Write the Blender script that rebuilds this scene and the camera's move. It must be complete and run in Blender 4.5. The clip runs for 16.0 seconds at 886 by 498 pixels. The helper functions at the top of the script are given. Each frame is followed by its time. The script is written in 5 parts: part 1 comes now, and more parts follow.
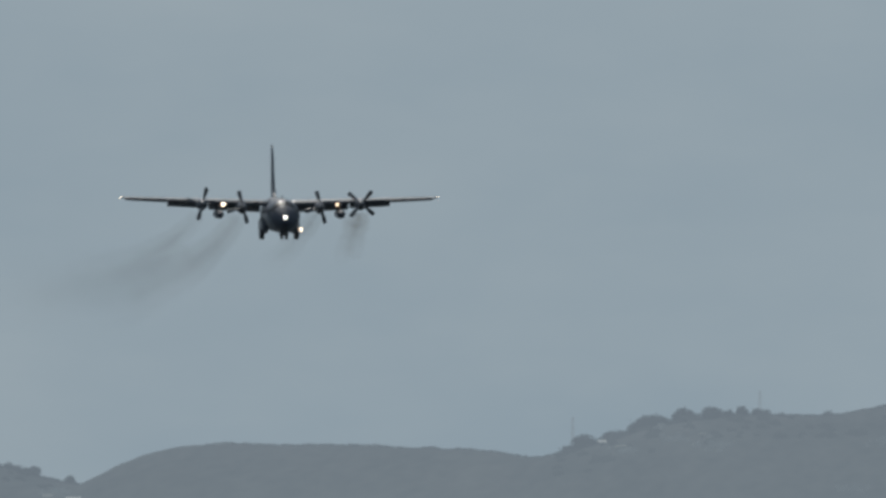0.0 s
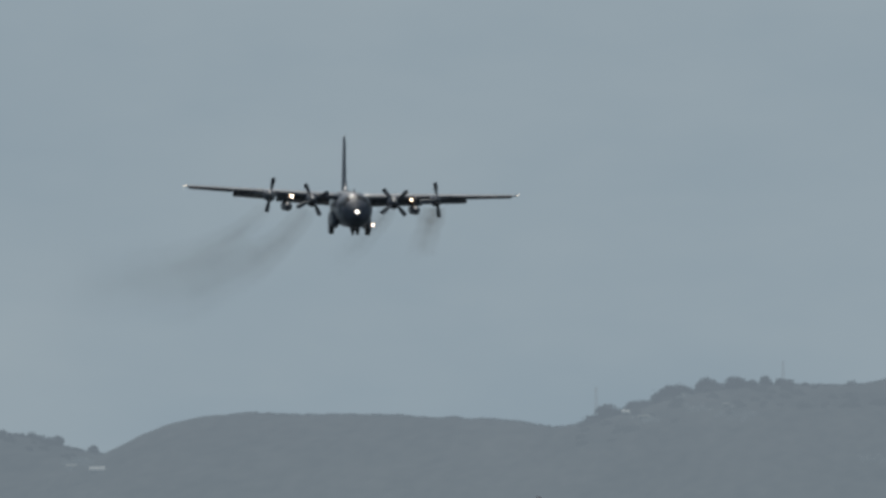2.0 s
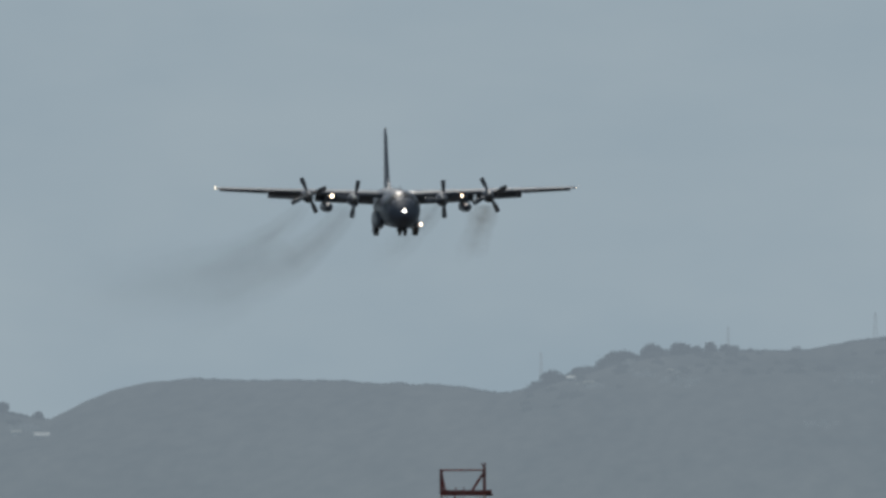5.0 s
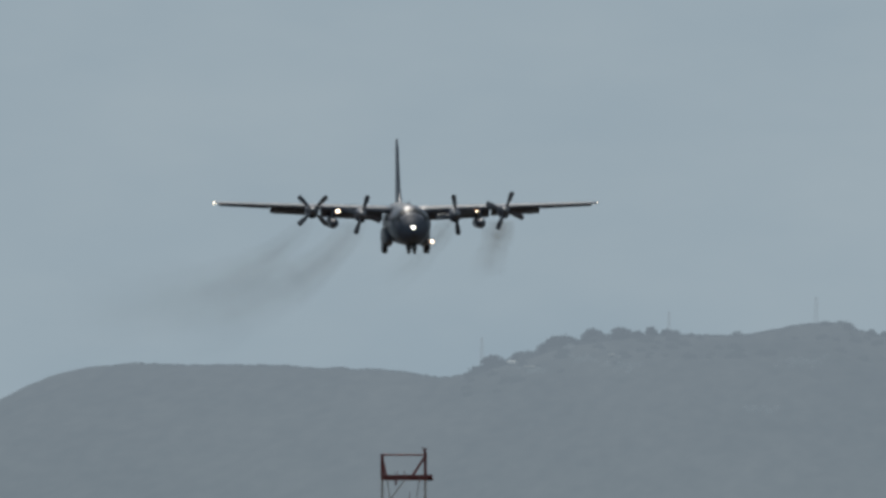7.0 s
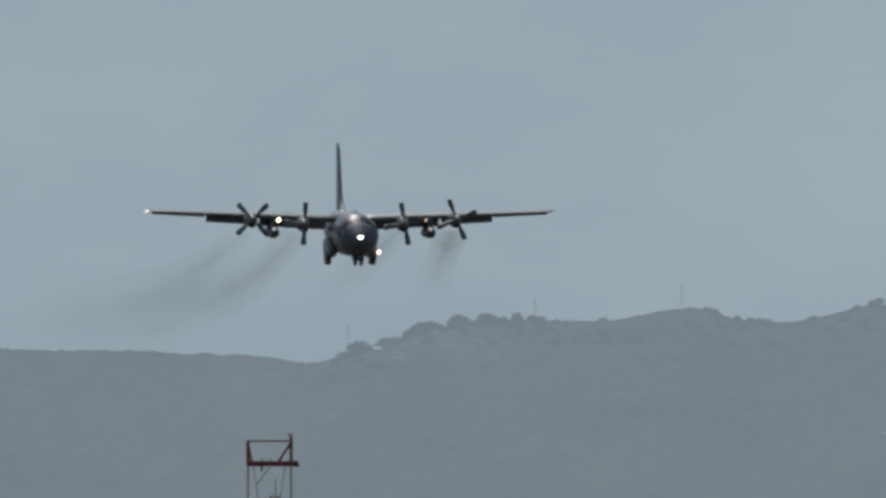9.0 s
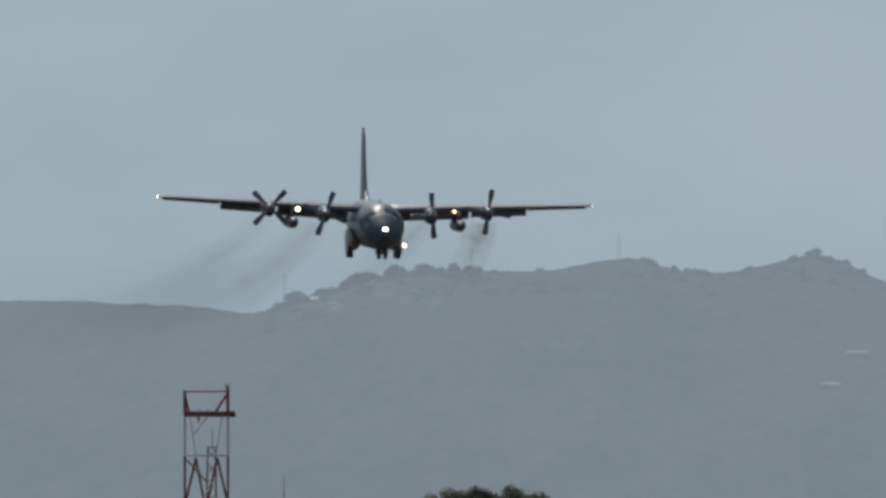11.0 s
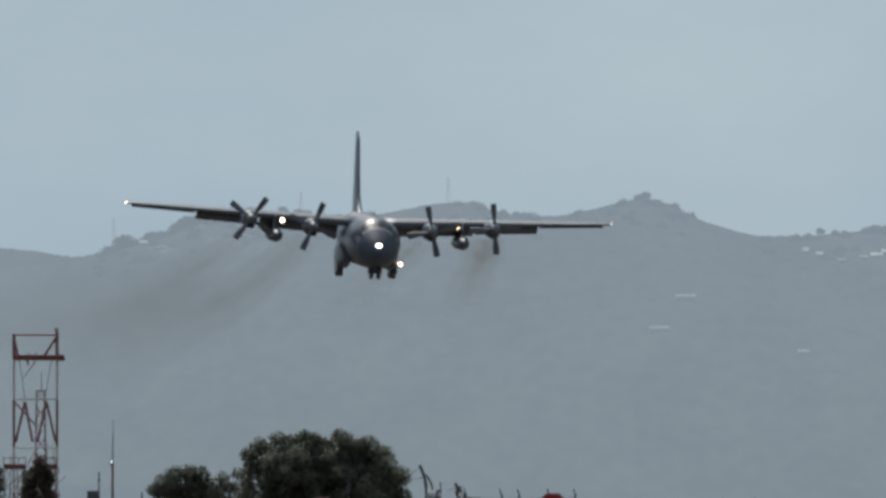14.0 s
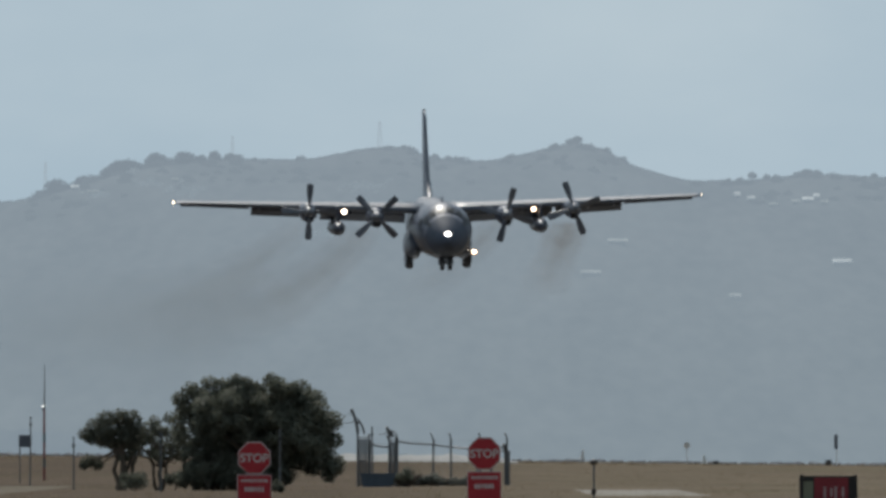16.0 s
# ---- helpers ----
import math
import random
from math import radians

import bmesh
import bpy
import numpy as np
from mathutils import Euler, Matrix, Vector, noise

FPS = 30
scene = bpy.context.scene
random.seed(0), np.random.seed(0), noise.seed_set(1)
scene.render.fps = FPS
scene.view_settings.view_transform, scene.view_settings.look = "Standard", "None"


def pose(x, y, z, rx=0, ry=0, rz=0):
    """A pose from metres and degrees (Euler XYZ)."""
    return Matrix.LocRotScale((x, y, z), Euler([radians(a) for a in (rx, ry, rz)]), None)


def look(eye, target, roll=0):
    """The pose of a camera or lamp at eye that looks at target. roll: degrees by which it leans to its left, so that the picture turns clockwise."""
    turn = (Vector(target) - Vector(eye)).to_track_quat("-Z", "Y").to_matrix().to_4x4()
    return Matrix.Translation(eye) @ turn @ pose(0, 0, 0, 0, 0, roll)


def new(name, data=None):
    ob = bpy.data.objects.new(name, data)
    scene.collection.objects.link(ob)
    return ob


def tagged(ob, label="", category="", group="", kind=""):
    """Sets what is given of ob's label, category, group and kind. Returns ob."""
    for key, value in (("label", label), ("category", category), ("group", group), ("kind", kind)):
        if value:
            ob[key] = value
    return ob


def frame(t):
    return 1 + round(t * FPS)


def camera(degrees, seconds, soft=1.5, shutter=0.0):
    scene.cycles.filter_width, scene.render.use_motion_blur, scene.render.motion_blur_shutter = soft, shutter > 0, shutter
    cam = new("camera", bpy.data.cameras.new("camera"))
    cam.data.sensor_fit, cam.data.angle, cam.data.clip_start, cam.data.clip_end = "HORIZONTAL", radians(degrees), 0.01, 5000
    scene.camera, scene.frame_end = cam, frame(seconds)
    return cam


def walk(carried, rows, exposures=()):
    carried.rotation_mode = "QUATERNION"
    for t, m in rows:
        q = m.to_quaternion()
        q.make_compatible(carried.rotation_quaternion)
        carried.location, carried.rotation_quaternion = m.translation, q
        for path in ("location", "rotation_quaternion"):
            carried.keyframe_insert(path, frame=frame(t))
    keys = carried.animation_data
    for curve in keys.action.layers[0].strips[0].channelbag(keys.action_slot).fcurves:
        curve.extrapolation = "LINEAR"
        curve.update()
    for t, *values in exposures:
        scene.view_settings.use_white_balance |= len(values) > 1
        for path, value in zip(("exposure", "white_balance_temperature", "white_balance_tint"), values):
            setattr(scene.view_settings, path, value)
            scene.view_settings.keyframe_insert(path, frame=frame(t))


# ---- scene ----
# camera on a tripod at the edge of the airfield, long lens, panning with the aircraft
cam = camera(2.8, 16.0, soft=3.4)
EYE = 1.6
# seconds, tilt above level, turn to the left (degrees)
PAN = [
    (0.0, 1.4533, 1.6668),
    (0.5, 1.4151, 1.6476),
    (1.0, 1.4287, 1.6232),
    (1.5, 1.3905, 1.7654),
    (2.0, 1.3576, 1.7407),
    (2.5, 1.3794, 1.6805),
    (3.0, 1.3631, 1.6176),
    (3.5, 1.3247, 1.5821),
    (4.0, 1.2865, 1.5657),
    (4.2, 1.2770, 1.5705),
    (6.5, 1.2154, 1.4782),
    (7.0, 1.2017, 1.3797),
    (7.5, 1.1852, 1.2811),
    (8.0, 1.1688, 1.1718),
    (8.5, 1.1634, 1.0132),
    (9.0, 1.1579, 0.9557),
    (9.5, 1.1168, 0.9148),
    (12.0, 0.9351, 0.5975),
    (12.5, 0.9009, 0.5114),
    (13.0, 0.8818, 0.4677),
    (13.5, 0.8598, 0.3664),
    (14.0, 0.8229, 0.2160),
    (14.5, 0.8175, 0.0862),
    (15.0, 0.8024, -0.0069),
    (15.5, 0.7477, 0.0329),
    (16.0, 0.6466, 0.0000),
]
walk(cam, [(t, pose(0, 0, EYE, 90 + tilt, 0, turn)) for t, tilt, turn in PAN],
     exposures=[(0.0, -0.46), (2.0, -0.46), (3.0, -0.46), (4.0, -0.39), (7.0, -0.31), (8.5, -0.28), (9.0, -0.32), (9.5, -0.31), (12.0, -0.08), (14.0, 0.02), (15.0, 0.03), (15.5, 0.06), (16.0, 0.12)])

# ---- world, sun ----
SUN_EL, SUN_AZ = radians(48), radians(-14)      # behind the aircraft, a little to the left; azimuth from +Y towards +X
world = bpy.data.worlds.new("overcast_sky")
scene.world = world
world.use_nodes = True
wn, wl = world.node_tree.nodes, world.node_tree.links
wn.clear()
w_out = wn.new("ShaderNodeOutputWorld")
w_bg = wn.new("ShaderNodeBackground")
w_bg.inputs["Strength"].default_value = 0.1
w_sky = wn.new("ShaderNodeTexSky")
w_sky.sky_type = "NISHITA"
w_sky.sun_disc = False
w_sky.sun_elevation, w_sky.sun_rotation = SUN_EL, SUN_AZ
w_sky.dust_density = 4.0
w_co = wn.new("ShaderNodeTexCoord")
w_map = wn.new("ShaderNodeMapping")
w_map.inputs["Scale"].default_value = (26, 26, 62)
w_noise = wn.new("ShaderNodeTexNoise")
w_noise.inputs["Scale"].default_value = 1.0
w_noise.inputs["Detail"].default_value = 5.0
w_noise.inputs["Roughness"].default_value = 0.55
w_ramp = wn.new("ShaderNodeValToRGB")
w_ramp.color_ramp.elements[0].position, w_ramp.color_ramp.elements[1].position = 0.32, 0.72
w_ramp.color_ramp.elements[0].color = (3.5, 4.62, 5.5, 1)
w_ramp.color_ramp.elements[1].color = (4.3, 5.32, 6.02, 1)
w_mix = wn.new("ShaderNodeMix")
w_mix.data_type = "RGBA"
w_mix.inputs["Factor"].default_value = 0.93
wl.new(w_co.outputs["Generated"], w_map.inputs["Vector"])
wl.new(w_map.outputs["Vector"], w_noise.inputs["Vector"])
wl.new(w_noise.outputs["Fac"], w_ramp.inputs["Fac"])
wl.new(w_sky.outputs["Color"], w_mix.inputs[6])
wl.new(w_ramp.outputs["Color"], w_mix.inputs[7])
# cloud grows thicker and duller away from the sun
w_sun = wn.new("ShaderNodeVectorMath")
w_sun.operation = "DOT_PRODUCT"
w_sun.inputs[1].default_value = (math.sin(SUN_AZ), math.cos(SUN_AZ), 0)
w_thick = wn.new("ShaderNodeMapRange")
w_thick.interpolation_type = "SMOOTHSTEP"
w_thick.inputs["From Min"].default_value, w_thick.inputs["From Max"].default_value = -0.7, 0.8
w_thick.inputs["To Min"].default_value, w_thick.inputs["To Max"].default_value = 0.42, 1.0
w_dull = wn.new("ShaderNodeVectorMath")
w_dull.operation = "SCALE"
wl.new(w_co.outputs["Generated"], w_sun.inputs[0])
wl.new(w_sun.outputs["Value"], w_thick.inputs["Value"])
wl.new(w_mix.outputs[2], w_dull.inputs[0])
wl.new(w_thick.outputs["Result"], w_dull.inputs["Scale"])
wl.new(w_dull.outputs["Vector"], w_bg.inputs["Color"])
wl.new(w_bg.outputs["Background"], w_out.inputs["Surface"])

sun_data = bpy.data.lights.new("sun", "SUN")
sun_data.energy, sun_data.angle, sun_data.color = 2.9, radians(1.0), (1.0, 0.95, 0.87)
sun = new("sun", sun_data)
sun_dir = Vector((math.sin(SUN_AZ) * math.cos(SUN_EL), math.cos(SUN_AZ) * math.cos(SUN_EL), math.sin(SUN_EL)))
sun.matrix_world = look(sun_dir * 300, (0, 0, 0))


# ---- materials ----
def material(name, base, rough=0.6, metal=0.0, grain=8.0, vary=0.25, patch=0.7, bump=0.0, dirt=None, emit=None, emit_strength=0.0,
             per_piece=0.0, specular=0.5, thin=0.0):
    """Principled surface with fine grain and broad patches; base in linear colour."""
    m = bpy.data.materials.new(name)
    m.use_nodes = True
    n, l = m.node_tree.nodes, m.node_tree.links
    b = n["Principled BSDF"]
    b.inputs["Roughness"].default_value, b.inputs["Metallic"].default_value = rough, metal
    b.inputs["Specular IOR Level"].default_value = specular
    co = n.new("ShaderNodeTexCoord")
    fine, broad = n.new("ShaderNodeTexNoise"), n.new("ShaderNodeTexNoise")
    fine.inputs["Scale"].default_value, fine.inputs["Detail"].default_value = grain, 6
    broad.inputs["Scale"].default_value, broad.inputs["Detail"].default_value = grain * patch * 0.15, 3
    l.new(co.outputs["Object"], fine.inputs["Vector"])
    l.new(co.outputs["Object"], broad.inputs["Vector"])
    add = n.new("ShaderNodeMath")
    add.operation = "ADD"
    l.new(fine.outputs["Fac"], add.inputs[0])
    l.new(broad.outputs["Fac"], add.inputs[1])
    tone = n.new("ShaderNodeMapRange")
    tone.inputs["From Min"].default_value, tone.inputs["From Max"].default_value = 0.6, 1.4
    l.new(add.outputs[0], tone.inputs["Value"])
    mix = n.new("ShaderNodeMix")
    mix.data_type = "RGBA"
    low = dirt or tuple(c * (1 - vary) for c in base)
    mix.inputs[6].default_value = (*low, 1)
    mix.inputs[7].default_value = (*[min(1, c * (1 + vary)) for c in base], 1)
    l.new(tone.outputs["Result"], mix.inputs["Factor"])
    out = mix.outputs[2]
    if per_piece:
        info = n.new("ShaderNodeObjectInfo")
        isl = n.new("ShaderNodeNewGeometry")
        s = n.new("ShaderNodeMath")
        s.operation = "ADD"
        l.new(info.outputs["Random"], s.inputs[0])
        l.new(isl.outputs["Random Per Island"], s.inputs[1])
        r = n.new("ShaderNodeMapRange")
        r.inputs["From Max"].default_value = 2.0
        r.inputs["To Min"].default_value, r.inputs["To Max"].default_value = 1 - per_piece, 1 + per_piece
        l.new(s.outputs[0], r.inputs["Value"])
        hsv = n.new("ShaderNodeHueSaturation")
        l.new(out, hsv.inputs["Color"])
        l.new(r.outputs["Result"], hsv.inputs["Value"])
        out = hsv.outputs["Color"]
    l.new(out, b.inputs["Base Color"])
    if bump:
        bp = n.new("ShaderNodeBump")
        bp.inputs["Strength"].default_value = bump
        l.new(fine.outputs["Fac"], bp.inputs["Height"])
        l.new(bp.outputs["Normal"], b.inputs["Normal"])
    if thin:
        through_leaf, both = n.new("ShaderNodeBsdfTranslucent"), n.new("ShaderNodeMixShader")
        both.inputs["Fac"].default_value = thin
        l.new(out, through_leaf.inputs["Color"])
        l.new(b.outputs[0], both.inputs[1])
        l.new(through_leaf.outputs[0], both.inputs[2])
        l.new(both.outputs[0], n["Material Output"].inputs["Surface"])
    if emit:
        b.inputs["Emission Color"].default_value = (*emit, 1)
        b.inputs["Emission Strength"].default_value = emit_strength
    return m


M_GREY = material("aircraft_grey_paint", (0.086, 0.102, 0.14), 0.4, 0.0, 1.2, 0.2, bump=0.02, specular=0.36)
M_WING = material("aircraft_wing_grey_paint", (0.125, 0.142, 0.178), 0.46, 0.0, 1.2, 0.2, specular=0.35)
M_BELLY = material("aircraft_light_grey_paint", (0.12, 0.128, 0.142), 0.4, 0.0, 1.0, 0.15)
M_DARK = material("dark_de_icing_rubber", (0.13, 0.142, 0.172), 0.5, 0.0, 3.0, 0.2)
M_RADOME = material("dark_radome_paint", (0.086, 0.102, 0.138), 0.6, 0.0, 2.0, 0.15, specular=0.22)
M_BLADE = material("propeller_dark_grey", (0.135, 0.145, 0.172), 0.45, 0.0, 4.0, 0.2)
M_STEEL = material("bare_steel", (0.4, 0.41, 0.42), 0.32, 1.0, 5.0, 0.15)
M_TYRE = material("tyre_rubber", (0.075, 0.078, 0.085), 0.8, 0.0, 8.0, 0.25)
M_GLASS = material("cockpit_glass", (0.05, 0.058, 0.07), 0.42, 0.0, 2.0, 0.1, specular=0.6)
M_LAMP = material("landing_light_lens", (0.9, 0.85, 0.75), 0.2, emit=(1.0, 0.88, 0.68), emit_strength=8)
M_LAMPW = material("white_light_lens", (0.9, 0.9, 0.9), 0.2, emit=(1.0, 0.95, 0.85), emit_strength=6)
# emission that imitates the orange halo round the lit lamps
M_GLOW = material("warm_lamp_halo", (0.7, 0.45, 0.25), 0.3, emit=(1.0, 0.5, 0.24), emit_strength=0.7)
M_TIPLAMP = material("wing_tip_light_lens", (0.9, 0.8, 0.7), 0.2, emit=(1.0, 0.8, 0.55), emit_strength=6)
M_MASTLAMP = material("mast_lamp_lens", (0.9, 0.9, 0.9), 0.2, emit=(1.0, 0.97, 0.9), emit_strength=2.2)
M_LEAF = material("dark_evergreen_leaf", (0.168, 0.176, 0.14), 0.6, 0.0, 2.5, 0.35, per_piece=0.32, specular=0.1, thin=0.36)
M_DRYLEAF = material("dry_brown_scrub_leaf", (0.17, 0.145, 0.128), 0.8, 0.0, 6.0, 0.3, per_piece=0.4, specular=0.1, thin=0.45)
M_SCRUB = material("dull_green_scrub_leaf", (0.185, 0.19, 0.17), 0.8, 0.0, 6.0, 0.3, per_piece=0.4, specular=0.1, thin=0.35)
# pale blue-grey base stands in for haze over the far scrub
M_HAZED_SCRUB = material("hazed_scrub_leaf", (0.4, 0.42, 0.455), 0.9, 0.0, 6.0, 0.3, per_piece=0.35, specular=0.0, thin=0.45)
M_DEEPRED = material("grimy_red_sign_face", (0.24, 0.022, 0.034), 0.5, 0.0, 5.0, 0.3)
M_BARK = material("grey_brown_bark", (0.11, 0.09, 0.07), 0.9, 0.0, 14.0, 0.35, bump=0.4)
M_STRAW = material("dry_grass_blade", (0.21, 0.17, 0.118), 0.9, 0.0, 3.0, 0.3, per_piece=0.35, specular=0.0, thin=0.5)
M_GRAVEL = material("pale_gravel", (0.155, 0.138, 0.114), 0.9, 0.0, 3.0, 0.3, bump=0.3, specular=0.0)
M_GALV = material("weathered_galvanised_steel", (0.14, 0.147, 0.155), 0.6, 0.4, 9.0, 0.25)
M_RED = material("sign_red_paint", (0.44, 0.02, 0.034), 0.45, 0.0, 6.0, 0.12)
M_WORN = material("worn_white_lettering", (0.62, 0.56, 0.55), 0.6, 0.0, 12.0, 0.2)
M_PALE = material("bleached_gravel", (0.26, 0.245, 0.22), 0.9, 0.0, 3.0, 0.3, bump=0.3, specular=0.0)
M_PALEBANK = material("pale_bank_ground", (0.34, 0.34, 0.335), 0.9, 0.0, 2.0, 0.2, specular=0.0)
M_WHITE = material("white_paint", (0.72, 0.71, 0.69), 0.5, 0.0, 6.0, 0.08)
M_TRED = material("tower_faded_red_paint", (0.24, 0.07, 0.066), 0.6, 0.0, 6.0, 0.3)
M_TWHITE = material("tower_faded_white_paint", (0.78, 0.79, 0.8), 0.6, 0.0, 6.0, 0.2)
M_BLACK = material("black_metal", (0.015, 0.015, 0.017), 0.5, 0.0, 6.0, 0.2)
M_BLUE = material("faded_blue_steel", (0.075, 0.105, 0.14), 0.6, 0.0, 5.0, 0.2)
M_OLIVE = material("pale_green_panel", (0.2, 0.22, 0.16), 0.6, 0.0, 5.0, 0.2)
M_FADED = material("faded_sign_writing", (0.42, 0.3, 0.3), 0.6, 0.0, 12.0, 0.3)
M_WATER = material("harbour_water", (0.03, 0.045, 0.05), 0.15, 0.0, 0.3, 0.2, bump=0.3)


def grass_material():
    """Dry airfield grass: straw, bare earth and a little green in long drifts, with a fine grain."""
    m = bpy.data.materials.new("dry_grass_ground")
    m.use_nodes = True
    n, l = m.node_tree.nodes, m.node_tree.links
    b = n["Principled BSDF"]
    b.inputs["Roughness"].default_value, b.inputs["Specular IOR Level"].default_value = 1.0, 0.0
    co = n.new("ShaderNodeTexCoord")
    colour = None
    for scale, detail, low, high, tint in (((0.06, 0.016, 1), 5, 0.38, 0.62, (0.156, 0.128, 0.1)), ((0.3, 0.1, 1), 6, 0.5, 0.68, (0.088, 0.075, 0.06)),
                                           ((0.05, 0.03, 1), 4, 0.56, 0.7, (0.106, 0.1, 0.066)), ((3.0, 1.6, 1), 4, 0.42, 0.75, (0.167, 0.138, 0.109)), ((22, 18, 1), 5, 0.5, 0.72, (0.098, 0.082, 0.062))):
        mp, t, r, mix = n.new("ShaderNodeMapping"), n.new("ShaderNodeTexNoise"), n.new("ShaderNodeMapRange"), n.new("ShaderNodeMix")
        mp.inputs["Scale"].default_value, mp.inputs["Location"].default_value = scale, (tint[0] * 90, tint[1] * 70, 0)
        t.inputs["Scale"].default_value, t.inputs["Detail"].default_value = 1.0, detail
        r.inputs["From Min"].default_value, r.inputs["From Max"].default_value = low, high
        mix.data_type = "RGBA"
        l.new(co.outputs["Object"], mp.inputs["Vector"])
        l.new(mp.outputs["Vector"], t.inputs["Vector"])
        l.new(t.outputs["Fac"], r.inputs["Value"])
        l.new(r.outputs["Result"], mix.inputs["Factor"])
        if colour:
            l.new(colour, mix.inputs[6])
        else:
            mix.inputs[6].default_value = (0.118, 0.098, 0.077, 1)
        mix.inputs[7].default_value = (*tint, 1)
        colour = mix.outputs[2]
    # colour multiplied darker on the side of the trees, paler on the other
    sep, bare, tone = n.new("ShaderNodeSeparateXYZ"), n.new("ShaderNodeMapRange"), n.new("ShaderNodeMix")
    l.new(co.outputs["Object"], sep.inputs[0])
    bare.interpolation_type = "SMOOTHSTEP"
    bare.inputs["From Min"].default_value, bare.inputs["From Max"].default_value = -9.0, 9.0
    l.new(sep.outputs["X"], bare.inputs["Value"])
    tone.data_type, tone.blend_type = "RGBA", "MULTIPLY"
    tone.inputs["Factor"].default_value = 1.0
    shade = n.new("ShaderNodeMix")
    shade.data_type = "RGBA"
    shade.inputs[6].default_value, shade.inputs[7].default_value = (0.82, 0.8, 0.82, 1), (1.08, 1.08, 1.06, 1)
    l.new(bare.outputs["Result"], shade.inputs["Factor"])
    l.new(colour, tone.inputs[6])
    l.new(shade.outputs[2], tone.inputs[7])
    l.new(tone.outputs[2], b.inputs["Base Color"])
    return m


M_GRASS = grass_material()


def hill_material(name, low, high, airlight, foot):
    """Wooded hillside kilometres off: dull green scrub, with the light of the haze put into its emission, blended by
    height from foot to crest.
    """
    m = bpy.data.materials.new(name)
    m.use_nodes = True
    n, l = m.node_tree.nodes, m.node_tree.links
    b = n["Principled BSDF"]
    b.inputs["Roughness"].default_value, b.inputs["Specular IOR Level"].default_value = 1.0, 0.0
    geo = n.new("ShaderNodeNewGeometry")
    fine, broad = n.new("ShaderNodeTexNoise"), n.new("ShaderNodeTexNoise")
    fine.inputs["Scale"].default_value, fine.inputs["Detail"].default_value = 0.28, 3
    broad.inputs["Scale"].default_value, broad.inputs["Detail"].default_value = 0.05, 3
    add = n.new("ShaderNodeMath")
    add.operation = "ADD"
    steep = n.new("ShaderNodeMapping")
    steep.inputs["Scale"].default_value = (1.0, 0.012, 1.5)
    l.new(geo.outputs["Position"], steep.inputs["Vector"])
    for k, t in enumerate((fine, broad)):
        l.new(steep.outputs["Vector"], t.inputs["Vector"])
        l.new(t.outputs["Fac"], add.inputs[k])
    tone = n.new("ShaderNodeMapRange")
    tone.inputs["From Min"].default_value, tone.inputs["From Max"].default_value = 0.65, 1.4
    l.new(add.outputs[0], tone.inputs["Value"])
    mix = n.new("ShaderNodeMix")
    mix.data_type = "RGBA"
    mix.inputs[6].default_value, mix.inputs[7].default_value = (*low, 1), (*high, 1)
    l.new(tone.outputs["Result"], mix.inputs["Factor"])
    l.new(mix.outputs[2], b.inputs["Base Color"])
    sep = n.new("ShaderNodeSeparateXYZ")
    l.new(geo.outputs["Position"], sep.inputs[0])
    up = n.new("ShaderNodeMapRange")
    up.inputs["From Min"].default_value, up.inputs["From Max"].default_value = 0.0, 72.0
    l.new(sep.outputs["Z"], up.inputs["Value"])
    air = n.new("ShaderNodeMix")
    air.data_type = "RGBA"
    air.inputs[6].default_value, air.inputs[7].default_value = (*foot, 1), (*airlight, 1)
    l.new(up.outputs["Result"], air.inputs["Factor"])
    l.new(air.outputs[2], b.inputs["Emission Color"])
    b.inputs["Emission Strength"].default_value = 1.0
    return m


# haze painted as emission on hills, trees, shore, masts, clearings and houses
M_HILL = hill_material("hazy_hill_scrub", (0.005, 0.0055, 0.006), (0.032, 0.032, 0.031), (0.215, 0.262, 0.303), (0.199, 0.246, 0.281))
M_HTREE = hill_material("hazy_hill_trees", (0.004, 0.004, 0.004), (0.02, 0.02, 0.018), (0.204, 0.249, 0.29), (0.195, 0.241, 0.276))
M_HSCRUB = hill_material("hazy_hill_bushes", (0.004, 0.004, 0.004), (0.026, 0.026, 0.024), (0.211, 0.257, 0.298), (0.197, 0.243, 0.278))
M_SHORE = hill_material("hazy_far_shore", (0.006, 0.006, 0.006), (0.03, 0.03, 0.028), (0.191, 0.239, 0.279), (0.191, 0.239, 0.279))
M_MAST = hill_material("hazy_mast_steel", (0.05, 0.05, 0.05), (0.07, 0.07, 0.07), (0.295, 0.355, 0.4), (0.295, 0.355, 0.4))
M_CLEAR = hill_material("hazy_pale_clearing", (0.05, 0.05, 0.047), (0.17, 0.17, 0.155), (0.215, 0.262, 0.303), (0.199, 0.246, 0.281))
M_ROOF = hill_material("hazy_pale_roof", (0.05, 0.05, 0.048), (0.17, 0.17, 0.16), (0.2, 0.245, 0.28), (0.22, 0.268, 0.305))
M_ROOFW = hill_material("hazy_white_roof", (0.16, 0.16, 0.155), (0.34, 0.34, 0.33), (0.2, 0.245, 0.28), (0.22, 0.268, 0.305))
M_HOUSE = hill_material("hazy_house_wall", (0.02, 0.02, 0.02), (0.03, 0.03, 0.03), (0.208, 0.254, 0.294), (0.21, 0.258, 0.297))


